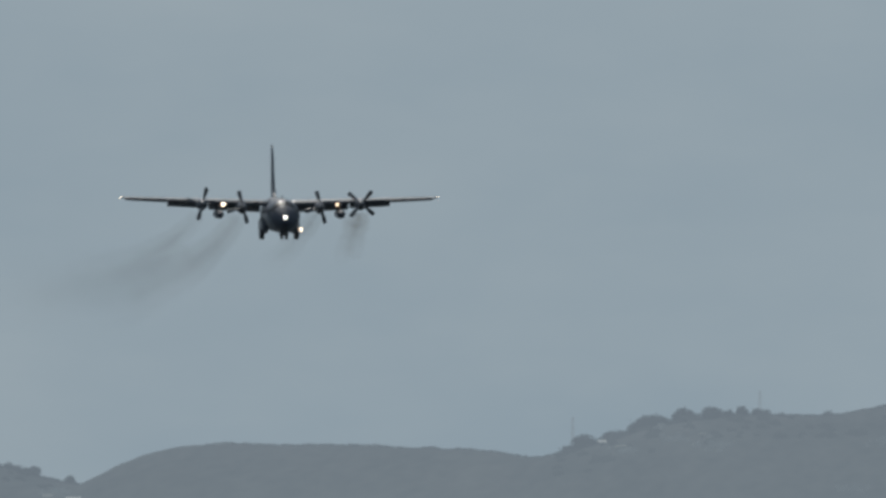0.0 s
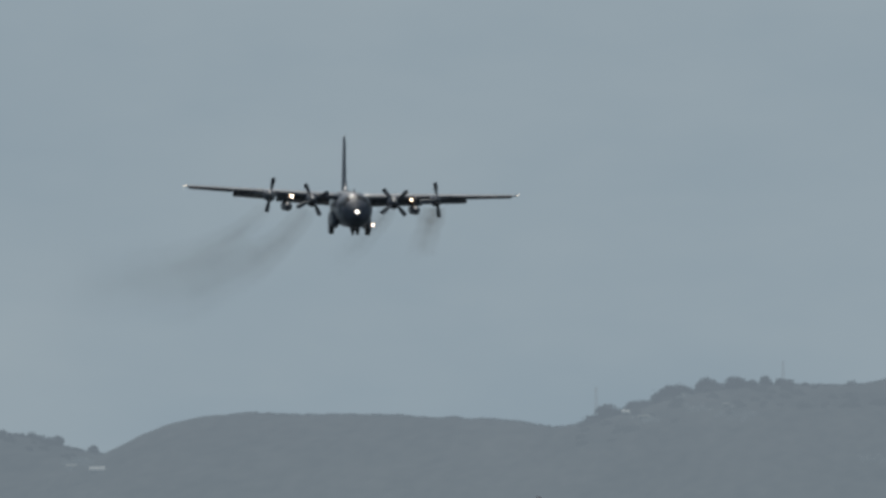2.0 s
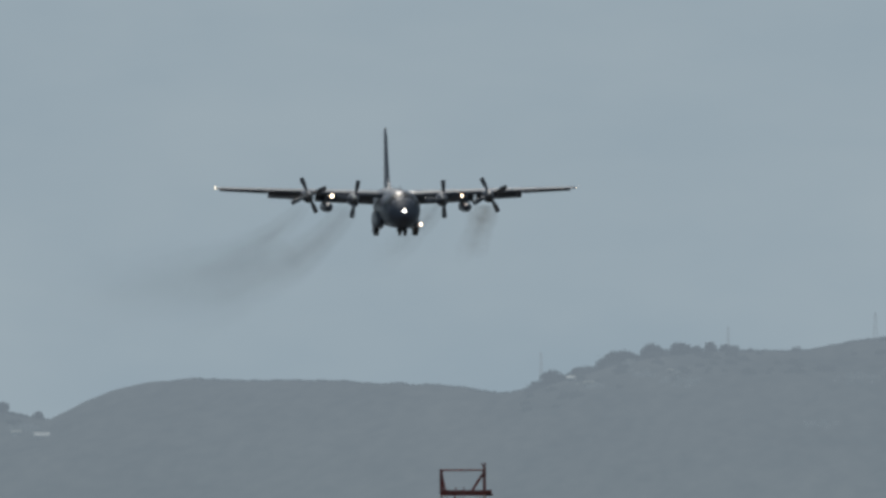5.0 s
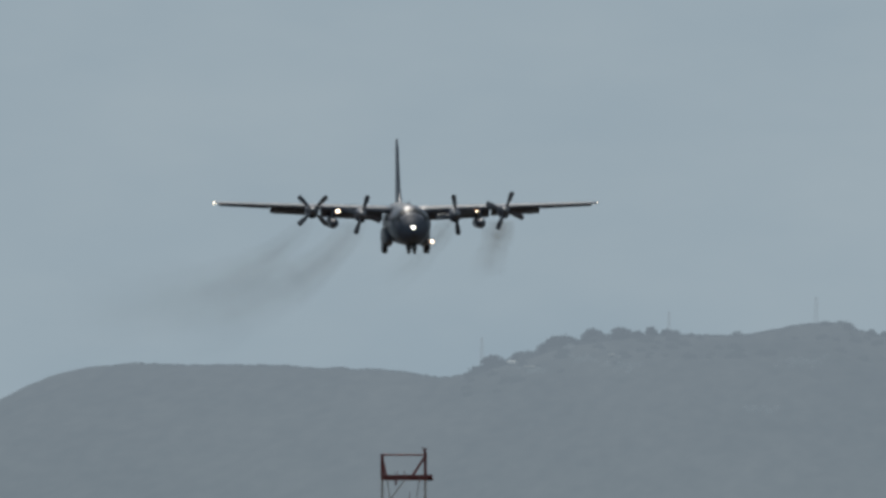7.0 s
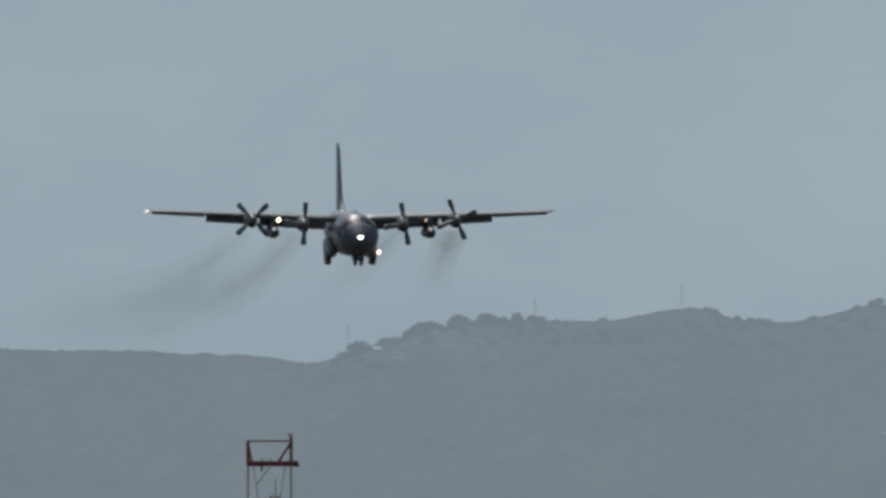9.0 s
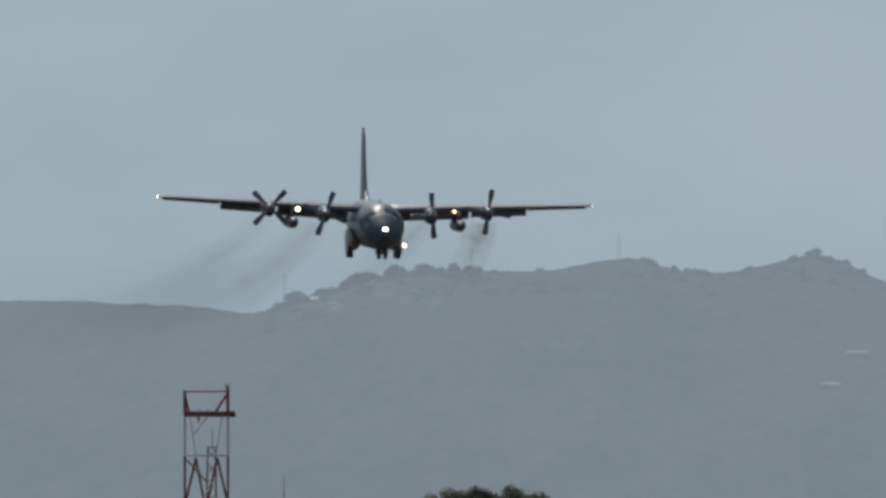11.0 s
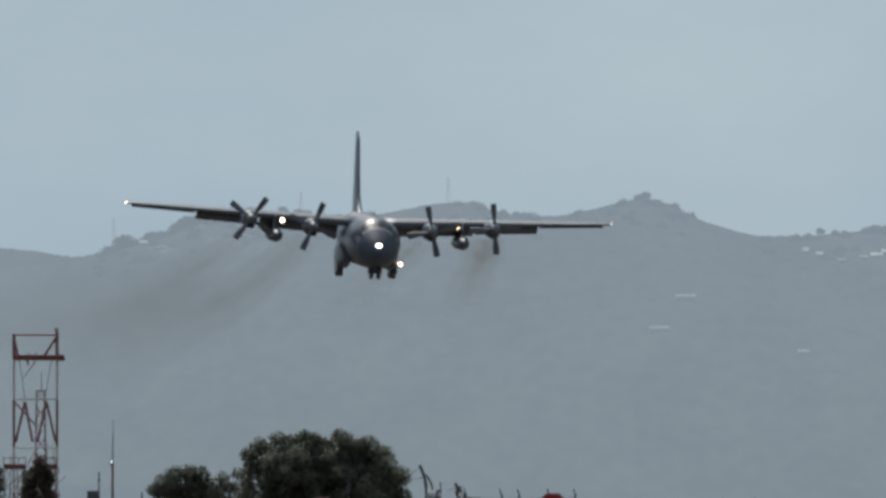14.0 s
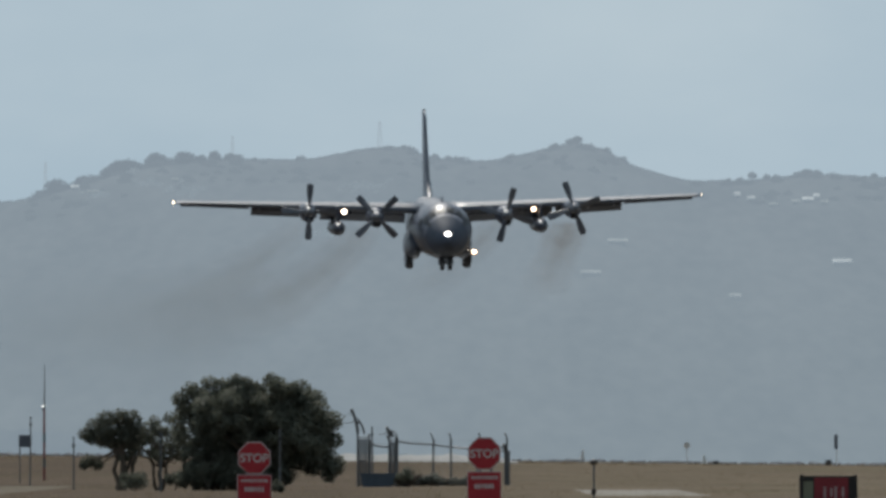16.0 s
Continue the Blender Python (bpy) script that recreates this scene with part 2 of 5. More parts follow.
# ---- mesh helpers ----
def part(name, bm, mat, parent=None, label="", smooth=False):
    """Links a bmesh as one mesh object, under a thing or a part."""
    me = bpy.data.meshes.new(name)
    bmesh.ops.recalc_face_normals(bm, faces=bm.faces)
    bm.to_mesh(me)
    bm.free()
    if smooth:
        me.polygons.foreach_set("use_smooth", [True] * len(me.polygons))
    me.materials.append(mat)
    ob = new(name, me)
    if parent:
        ob.parent = parent
    if label:
        tagged(ob, label)
    return ob


def thing(name, m, label, category, group="", kind=""):
    ob = new(name)
    ob.matrix_world = m
    return tagged(ob, label, category, group, kind)


def box(bm, cx, cy, cz, sx, sy, sz, m=None, bevel=0.0):
    r = bmesh.ops.create_cube(bm, size=1, matrix=Matrix.Translation((cx, cy, cz)) @ Matrix.Diagonal((sx, sy, sz, 1)))
    if bevel:
        edges = {e for v in r["verts"] for e in v.link_edges}
        bmesh.ops.bevel(bm, geom=list(edges), offset=bevel, segments=2, affect="EDGES")
    elif m:
        bmesh.ops.transform(bm, matrix=m, verts=r["verts"])
    return bm


def bar(bm, a, b, r, sides=8, r2=None):
    """A round bar from a to b, tapering to r2."""
    a, b = Vector(a), Vector(b)
    d = b - a
    q = d.to_track_quat("Z", "Y").to_matrix().to_4x4()
    bmesh.ops.create_cone(bm, cap_ends=True, segments=sides, radius1=r, radius2=r if r2 is None else r2, depth=d.length,
                          matrix=Matrix.Translation((a + b) / 2) @ q)
    return bm


def loft(bm, rings, close=True):
    """Skins rings of equal point counts, capped at both ends."""
    vs = [[bm.verts.new(p) for p in ring] for ring in rings]
    n = len(vs[0])
    for a, b in zip(vs, vs[1:]):
        for i in range(n):
            bm.faces.new((a[i], a[(i + 1) % n], b[(i + 1) % n], b[i]))
    if close:
        bm.faces.new(vs[0][::-1])
        bm.faces.new(vs[-1])
    return bm


def ring_y(y, cx, cz, rx, rz, n=32, power=2.0):
    """A superellipse across the Y axis."""
    out = []
    for i in range(n):
        a = 2 * math.pi * i / n
        c, s = math.cos(a), math.sin(a)
        out.append((cx + rx * math.copysign(abs(c) ** (2 / power), c), y, cz + rz * math.copysign(abs(s) ** (2 / power), s)))
    return out


def lathe_y(bm, prof, cx=0.0, cz=0.0, n=28):
    """Turned body along Y: prof holds (y, radius)."""
    return loft(bm, [ring_y(y, cx, cz, r, r, n) for y, r in prof])


# ---- setting ----
def smooth(a, b, v):
    k = min(1.0, max(0.0, (v - a) / (b - a)))
    return k * k * (3 - 2 * k)


def lie(x, y):
    """Height of the airfield: level near the camera, a low swell far out that falls away to the harbour."""
    z = smooth(880, 1480, y) * (1.02 - 0.0117 * max(-70, min(70, x)))
    z *= 1 - smooth(1560, 1900, y)
    z -= 1.5 * smooth(1600, 2000, y)
    return z + 0.05 * noise.noise((x * 0.05, y * 0.02, 3.0)) * smooth(300, 700, y)


def grid_mesh(name, xs, ys, height, mat, label, category, kind="structure"):
    me = bpy.data.meshes.new(name)
    verts = [(x, y, height(x, y)) for y in ys for x in xs]
    w = len(xs)
    faces = [(j * w + i, j * w + i + 1, (j + 1) * w + i + 1, (j + 1) * w + i) for j in range(len(ys) - 1) for i in range(w - 1)]
    me.from_pydata(verts, [], faces)
    me.polygons.foreach_set("use_smooth", [True] * len(me.polygons))
    me.materials.append(mat)
    return tagged(new(name, me), label, category, kind=kind)


def steps(*runs):
    out = []
    for a, b, n in runs:
        out += [a + (b - a) * i / n for i in range(n)]
    return out + [runs[-1][1]]


grid_mesh("ground", steps((-4900, -400, 6), (-400, -90, 12), (-90, 90, 90), (90, 400, 12), (400, 4900, 6)),
          steps((-4900, 0, 6), (0, 600, 30), (600, 2000, 160), (2000, 2600, 10), (2600, 4950, 6)), lie, M_GRASS,
          "dry brown grass of an open airfield with bare patches", "ground")
grid_mesh("water", steps((-4900, 4900, 4)), steps((2010, 4900, 8)), lambda x, y: -1.3, M_WATER,
          "grey harbour water beyond the airfield", "water")

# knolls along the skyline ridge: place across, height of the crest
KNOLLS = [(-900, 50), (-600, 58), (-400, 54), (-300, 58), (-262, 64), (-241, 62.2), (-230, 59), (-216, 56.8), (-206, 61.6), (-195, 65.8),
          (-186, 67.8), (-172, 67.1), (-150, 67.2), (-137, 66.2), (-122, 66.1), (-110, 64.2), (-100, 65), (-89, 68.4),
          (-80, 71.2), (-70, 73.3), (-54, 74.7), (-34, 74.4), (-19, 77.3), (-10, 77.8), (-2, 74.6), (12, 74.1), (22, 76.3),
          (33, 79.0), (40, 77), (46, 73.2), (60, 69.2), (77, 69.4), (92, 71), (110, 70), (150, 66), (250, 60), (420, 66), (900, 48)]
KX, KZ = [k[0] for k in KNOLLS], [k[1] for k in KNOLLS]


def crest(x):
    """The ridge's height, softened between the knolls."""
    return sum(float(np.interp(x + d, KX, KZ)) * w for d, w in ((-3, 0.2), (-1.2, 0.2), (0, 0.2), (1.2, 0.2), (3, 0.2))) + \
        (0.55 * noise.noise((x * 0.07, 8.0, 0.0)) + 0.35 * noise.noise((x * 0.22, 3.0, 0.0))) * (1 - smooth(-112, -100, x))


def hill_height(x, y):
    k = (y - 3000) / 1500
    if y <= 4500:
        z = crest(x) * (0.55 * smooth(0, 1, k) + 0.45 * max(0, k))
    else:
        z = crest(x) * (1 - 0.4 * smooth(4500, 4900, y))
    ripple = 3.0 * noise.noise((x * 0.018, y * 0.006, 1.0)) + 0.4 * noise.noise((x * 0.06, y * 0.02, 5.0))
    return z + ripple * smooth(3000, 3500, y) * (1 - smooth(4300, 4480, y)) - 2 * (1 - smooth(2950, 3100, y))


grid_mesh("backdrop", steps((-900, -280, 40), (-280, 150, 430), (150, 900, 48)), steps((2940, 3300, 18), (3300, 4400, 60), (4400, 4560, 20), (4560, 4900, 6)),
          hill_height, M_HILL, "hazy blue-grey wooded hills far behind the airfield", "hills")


def leaf_cloud(verts, faces, centre, radius, count, size, rng, flat=1.0, stray=0.14):
    """Leaves strewn in a rounded clump, denser towards its skin."""
    cx, cy, cz = centre
    for _ in range(count):
        d = Vector((rng.gauss(0, 1), rng.gauss(0, 1), rng.gauss(0, 1))).normalized()
        r = radius * rng.uniform(0.25, 1.12) ** 0.6 * (rng.uniform(1.0, 1.4) if rng.random() < stray else 1.0)
        p = Vector((cx + d.x * r, cy + d.y * r, cz + d.z * r * flat))
        u = Vector((rng.gauss(0, 1), rng.gauss(0, 1), rng.gauss(0, 1))).normalized()
        v = u.cross(d + Vector((0.01, 0.3, 0.2))).normalized()
        s = size * rng.uniform(0.6, 1.3)
        i = len(verts)
        verts += [p - u * s, p - v * s * 0.55, p + u * s, p + v * s * 0.55]
        faces.append((i, i + 1, i + 2, i + 3))


def cloud_object(name, verts, faces, mat, parent=None):
    me = bpy.data.meshes.new(name)
    me.from_pydata([tuple(v) for v in verts], [], faces)
    me.materials.append(mat)
    ob = new(name, me)
    if parent:
        ob.parent = parent
    return ob


def hill_woods():
    """Dark crowns on the wooded shoulder, and low scrub along the rest of the crest."""
    rng = random.Random(4)
    woods, scrubs = ([], []), ([], [])
    x = -262.0
    while x < 135:
        dark = -98 < x < -48 or x < -222
        r = rng.uniform(0.9, 1.7) if dark and rng.random() < 0.4 else rng.uniform(0.35, 0.7)
        y = 4500 + rng.uniform(-40, 10)
        leaf_cloud(*(woods if dark else scrubs), (x, y, hill_height(x, y) - r * 0.5), r, int(110 + 60 * r), 0.32, rng, 0.8, 0.05)
        x += r * rng.uniform(0.35, 0.9)
    # rounded crowns that stand clear against the sky
    for cx, top, r, flat in ((-95.4, 69.3, 3.3, 0.8), (-99.5, 66.6, 1.6, 0.8), (-88.8, 70.1, 2.4, 0.8), (-85.4, 70.3, 2.0, 0.7), (-78.3, 74.0, 4.6, 0.5), (-82.6, 72.2, 2.2, 0.7), (-70.8, 75.9, 3.0, 0.9),
                             (-63.9, 76.2, 3.0, 0.85), (-56.4, 76.3, 1.4, 0.9), (-60, 75.3, 1.8, 0.8), (-52.6, 75.6, 1.3, 0.8), (-231.5, 61.6, 1.6, 0.8), (-233.5, 61.2, 1.3, 0.8), (-222.5, 59.2, 1.0, 1.0), (-238, 62.4, 1.2, 0.8)):
        leaf_cloud(*woods, (cx, 4480, top - r * flat), r, int(90 + 130 * r * r), 0.42, rng, flat, 0.02)
    for cx, top, r in ((33.2, 79.9, 1.2), (31.5, 79.2, 1.0), (76.5, 70.9, 1.0), (80, 70.4, 0.9), (90, 71.8, 1.4)):
        leaf_cloud(*scrubs, (cx, 4480, top - r * 0.62), r, 500, 0.4, rng, 0.62, 0.04)
    # crowns stepping down the slopes, with gaps between them
    for kind, lo, hi, count, deep in ((woods, -98, -58, 30, 60), (scrubs, -100, -46, 70, 330), (scrubs, -46, 46, 60, 300), (scrubs, 60, 130, 60, 300), (woods, -262, -222, 24, 140)):
        for _ in range(count):
            x, y = rng.uniform(lo, hi), 4496 - deep * rng.random() ** 1.3
            r = rng.uniform(0.7, 1.9)
            leaf_cloud(*kind, (x, y, hill_height(x, y) + r * 0.1), r, int(150 * r), 0.36, rng, 0.75, 0.05)
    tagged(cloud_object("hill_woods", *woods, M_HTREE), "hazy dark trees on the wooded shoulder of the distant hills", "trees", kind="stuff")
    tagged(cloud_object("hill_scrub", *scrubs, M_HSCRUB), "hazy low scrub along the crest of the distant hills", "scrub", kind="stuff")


hill_woods()


def far_house(x, y, length, height, wall_h=1.2, roof=None):
    """A long low house on the hillside with a pale pitched roof."""
    z = hill_height(x, y)
    h = thing("hill_house", pose(x, y, z - 0.6), "small house with a pale sunlit roof on the wooded hillside", "house", "houses on the far hillside")
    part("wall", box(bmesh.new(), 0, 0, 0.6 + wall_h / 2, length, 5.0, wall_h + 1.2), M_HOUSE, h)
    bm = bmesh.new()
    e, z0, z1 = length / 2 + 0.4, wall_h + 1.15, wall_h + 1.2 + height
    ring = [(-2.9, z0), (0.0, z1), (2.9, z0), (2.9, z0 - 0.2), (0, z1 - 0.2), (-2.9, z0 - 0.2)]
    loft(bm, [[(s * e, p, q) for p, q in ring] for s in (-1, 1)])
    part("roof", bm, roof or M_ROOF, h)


def hill_spot(u, v):
    """Where a line of sight, told by its place across and its height over level at 4500 m, meets the hillside."""
    y = 3000.0
    while y < 4490 and hill_height(u * y / 4500, y) - EYE < v * y / 4500:
        y += 4
    return u * y / 4500, y


for u, v, length, high, bright in ((43.3, 52.0, 5.4, 0.4, 0), (99, 46.9, 5.0, 0.6, 1), (36.6, 44.4, 5.2, 0.4, 0), (72.5, 38.2, 2.6, 0.5, 0), (90.6, 62.4, 3.0, 0.55, 1), (87.4, 62.0, 1.8, 0.4, 0),
                                   (92.6, 63.2, 1.1, 0.6, 1), (76.4, 62.7, 1.5, 0.6, 1), (79, 62.0, 1.5, 0.4, 0), (73, 63.6, 1.1, 0.7, 1), (82, 61.2, 2.0, 0.3, 0), (94.6, 61.8, 1.8, 0.4, 0),
                                   (-91.3, 65.5, 1.7, 0.45, 1), (-86.7, 64.3, 3.0, 0.3, 0), (-222.6, 51.2, 4.0, 0.7, 1), (-229, 52, 2.6, 0.5, 0), (-66.5, 67.4, 1.2, 0.3, 0)):
    x, y = hill_spot(u, v)
    far_house(x, y - 3, length * 0.66, high, 0.15, M_ROOFW if bright else None)


def hill_clearings():
    """Pale grass and bare ground in the gaps between the trees of the wooded hillside."""
    rng = random.Random(23)
    verts, faces = [], []
    for u, v, wide, high in ((-73.8, 67.0, 5.5, 1.6), (-63.2, 65.3, 8.0, 2.2), (-77.2, 69.8, 2.4, 2.4), (-20.5, 66.3, 11.0, 1.8), (-28.9, 54.4, 8.0, 1.0), (-227, 53.6, 7.0, 2.0), (-84.5, 64.0, 6.0, 1.2)):
        for _ in range(int(9 + wide * high * 1.3)):
            x, y = hill_spot(u + rng.gauss(0, 0.3) * wide, v + rng.gauss(0, 0.3) * high)
            leaf_cloud(verts, faces, (x, y - 6, hill_height(x, y) + 0.2), rng.uniform(0.35, 0.9), 26, 0.28, rng, 0.6, 0.2)
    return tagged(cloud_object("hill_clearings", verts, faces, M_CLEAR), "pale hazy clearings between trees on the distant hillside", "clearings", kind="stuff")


hill_clearings()


def hill_mast(x, top, w):
    y = 4495
    z = hill_height(x, y) - 0.5
    m = thing("radio_mast", pose(x, y, z), "slender grey lattice radio mast on the distant ridge", "mast", "masts on the ridge")
    h = top - z
    for sx, sy in ((-1, -1), (1, -1), (1, 1), (-1, 1)):
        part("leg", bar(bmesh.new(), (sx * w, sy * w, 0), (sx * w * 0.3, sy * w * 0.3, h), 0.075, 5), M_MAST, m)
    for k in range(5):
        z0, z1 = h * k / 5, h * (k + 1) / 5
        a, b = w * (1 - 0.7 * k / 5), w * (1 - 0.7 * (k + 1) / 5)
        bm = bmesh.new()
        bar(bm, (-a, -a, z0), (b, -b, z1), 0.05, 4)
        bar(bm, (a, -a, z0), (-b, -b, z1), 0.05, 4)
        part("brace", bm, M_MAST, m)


for x, top, w in ((-98.6, 74.0, 0.5), (-52.2, 80.4, 0.45), (-15.7, 84.0, 0.6)):
    hill_mast(x, top, w)


def far_shore():
    """Low wooded spit across the harbour, its top uneven, thinning out to one side."""
    verts, faces = [], []
    n = 240
    for i in range(n + 1):
        x = -330 + 320 * i / n
        top = 5.4 * (1 - smooth(-70, -12, x)) + 0.35 * noise.noise((x * 0.12, 2.0, 0.0)) + 0.2 * noise.noise((x * 0.6, 4.0, 0.0))
        for y, k in ((2780, -0.3), (2795, 0.45), (2815, 0.85), (2840, 1.0), (2880, 0.8), (2930, -0.3)):
            verts.append((x, y, -1.4 + (max(0.1, top) + 1.4) * k + (0.2 * noise.noise((x * 0.5, y * 0.2, 1.0)) if k > 0 else 0)))
    for i in range(n):
        for j in range(5):
            a = i * 6 + j
            faces.append((a, a + 6, a + 7, a + 1))
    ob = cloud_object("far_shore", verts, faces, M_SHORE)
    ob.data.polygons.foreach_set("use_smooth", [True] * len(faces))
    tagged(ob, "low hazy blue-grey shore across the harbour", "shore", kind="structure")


far_shore()

# ---- the aircraft: nose towards -Y, its left wing towards +X, origin at the wing's centre ----
air = thing("transport_aircraft", Matrix(), "grey four-engined military transport aircraft on final approach, gear and flaps down", "aircraft")

FUS = [(-12.35, 0.06, -1.95, 0.06), (-12.2, 0.36, -1.93, 0.34), (-11.8, 0.72, -1.88, 0.68), (-11.2, 1.1, -1.76, 1.05), (-10.4, 1.5, -1.6, 1.42), (-9.5, 1.82, -1.43, 1.78),
       (-8.6, 2.02, -1.32, 2.06), (-7.6, 2.12, -1.26, 2.13), (-6.4, 2.15, -1.25, 2.16), (-3.0, 2.16, -1.25, 2.16), (4.2, 2.16, -1.25, 2.16),
       (6.2, 2.12, -1.1, 2.02), (8.5, 1.88, -0.8, 1.72), (11.0, 1.48, -0.42, 1.34), (13.5, 1.0, -0.1, 0.98), (16.0, 0.5, 0.2, 0.6), (17.4, 0.14, 0.4, 0.2)]


def fus_at(y):
    ys = [f[0] for f in FUS]
    return [float(np.interp(y, ys, [f[k] for f in FUS])) for k in (1, 2, 3)]


def fus_point(y, angle, out=0.0):
    w, zc, h = fus_at(y)
    return Vector(((w + out) * math.cos(angle), y, zc + (h + out) * math.sin(angle)))


def fuselage():
    ys = steps((-12.35, -11.8, 4), (-11.8, -6.4, 16), (-6.4, 4.2, 8), (4.2, 17.4, 16))
    bm = loft(bmesh.new(), [ring_y(y, 0, fus_at(y)[1], fus_at(y)[0], fus_at(y)[2], 40) for y in ys])
    body = part("fuselage", bm, M_GREY, air, smooth=True)
    bm = loft(bmesh.new(), [ring_y(y, 0, fus_at(y)[1], fus_at(y)[0] + 0.015, fus_at(y)[2] + 0.015, 32) for y in steps((-12.37, -11.8, 5), (-11.8, -9.95, 7))])
    part("radome", bm, M_RADOME, body, "dark grey nose radome", smooth=True)

    def pane(y0, y1, a0, a1):
        bm = bmesh.new()
        rows = [[bm.verts.new(fus_point(y0 + (y1 - y0) * j / 2, radians(a0 + (a1 - a0) * i / 3), 0.025)) for i in range(4)] for j in range(3)]
        for p, q in zip(rows, rows[1:]):
            for i in range(3):
                bm.faces.new((p[i], p[i + 1], q[i + 1], q[i]))
        bmesh.ops.solidify(bm, geom=bm.faces[:], thickness=0.03)
        part("window_pane", bm, M_GLASS, body, "dark cockpit window pane")

    for a0, a1 in ((93, 112), (115, 134), (137, 153), (68, 87), (46, 65), (27, 43)):
        pane(-9.75, -9.0, a0, a1)
    for s in (0, 1):
        pane(-8.9, -8.2, 150 if s else 14, 166 if s else 30)
        pane(-10.35, -9.9, 140 if s else 28, 152 if s else 40)
    # panel seams round the body
    for y in (-6.9, -3.4, 3.6, 6.8):
        w, zc, h = fus_at(y)
        bm = loft(bmesh.new(), [ring_y(y + d, 0, zc, w + 0.008, h + 0.008, 40) for d in (-0.02, 0.02)])
        part("seam_strip", bm, M_BELLY, body)
    # cooling scoops and aerials on the crown
    for y, hgt in ((-6.2, 0.45), (-4.2, 0.3)):
        bm = loft(bmesh.new(), [[(-0.03, y - 0.15, 0.9), (0.03, y - 0.15, 0.9), (0.03, y + 0.25, 0.9), (-0.03, y + 0.25, 0.9)],
                                [(-0.02, y + 0.1, 0.9 + hgt), (0.02, y + 0.1, 0.9 + hgt), (0.02, y + 0.3, 0.9 + hgt), (-0.02, y + 0.3, 0.9 + hgt)]])
        part("aerial", bm, M_DARK, body)
    return body


DIHEDRAL = math.tan(radians(2.5))


def chord_at(x):
    x = abs(x)
    return 4.9 if x < 2.3 else 4.9 - 2.4 * (x - 2.3) / 17.9


def wing_z(x):
    return 0.12 + max(0, abs(x) - 0.5) * DIHEDRAL


def foil(x, thick, n=14):
    """Wing section at x: nose rounded, about 30 percent of the chord before the spar line."""
    c, z0 = chord_at(x), wing_z(x)
    up, low = [], []
    for i in range(n + 1):
        k = (1 - math.cos(math.pi * i / n)) / 2
        t = 5 * thick * (0.2969 * math.sqrt(k) - 0.126 * k - 0.3516 * k * k + 0.2843 * k ** 3 - 0.1036 * k ** 4)
        y = -0.3 * c + k * c
        up.append((x, y, z0 + t * c * 1.05 + 0.02 * c * math.sin(math.pi * k)))
        low.append((x, y, z0 - t * c * 0.9 + 0.02 * c * math.sin(math.pi * k)))
    return up + low[-2:0:-1]


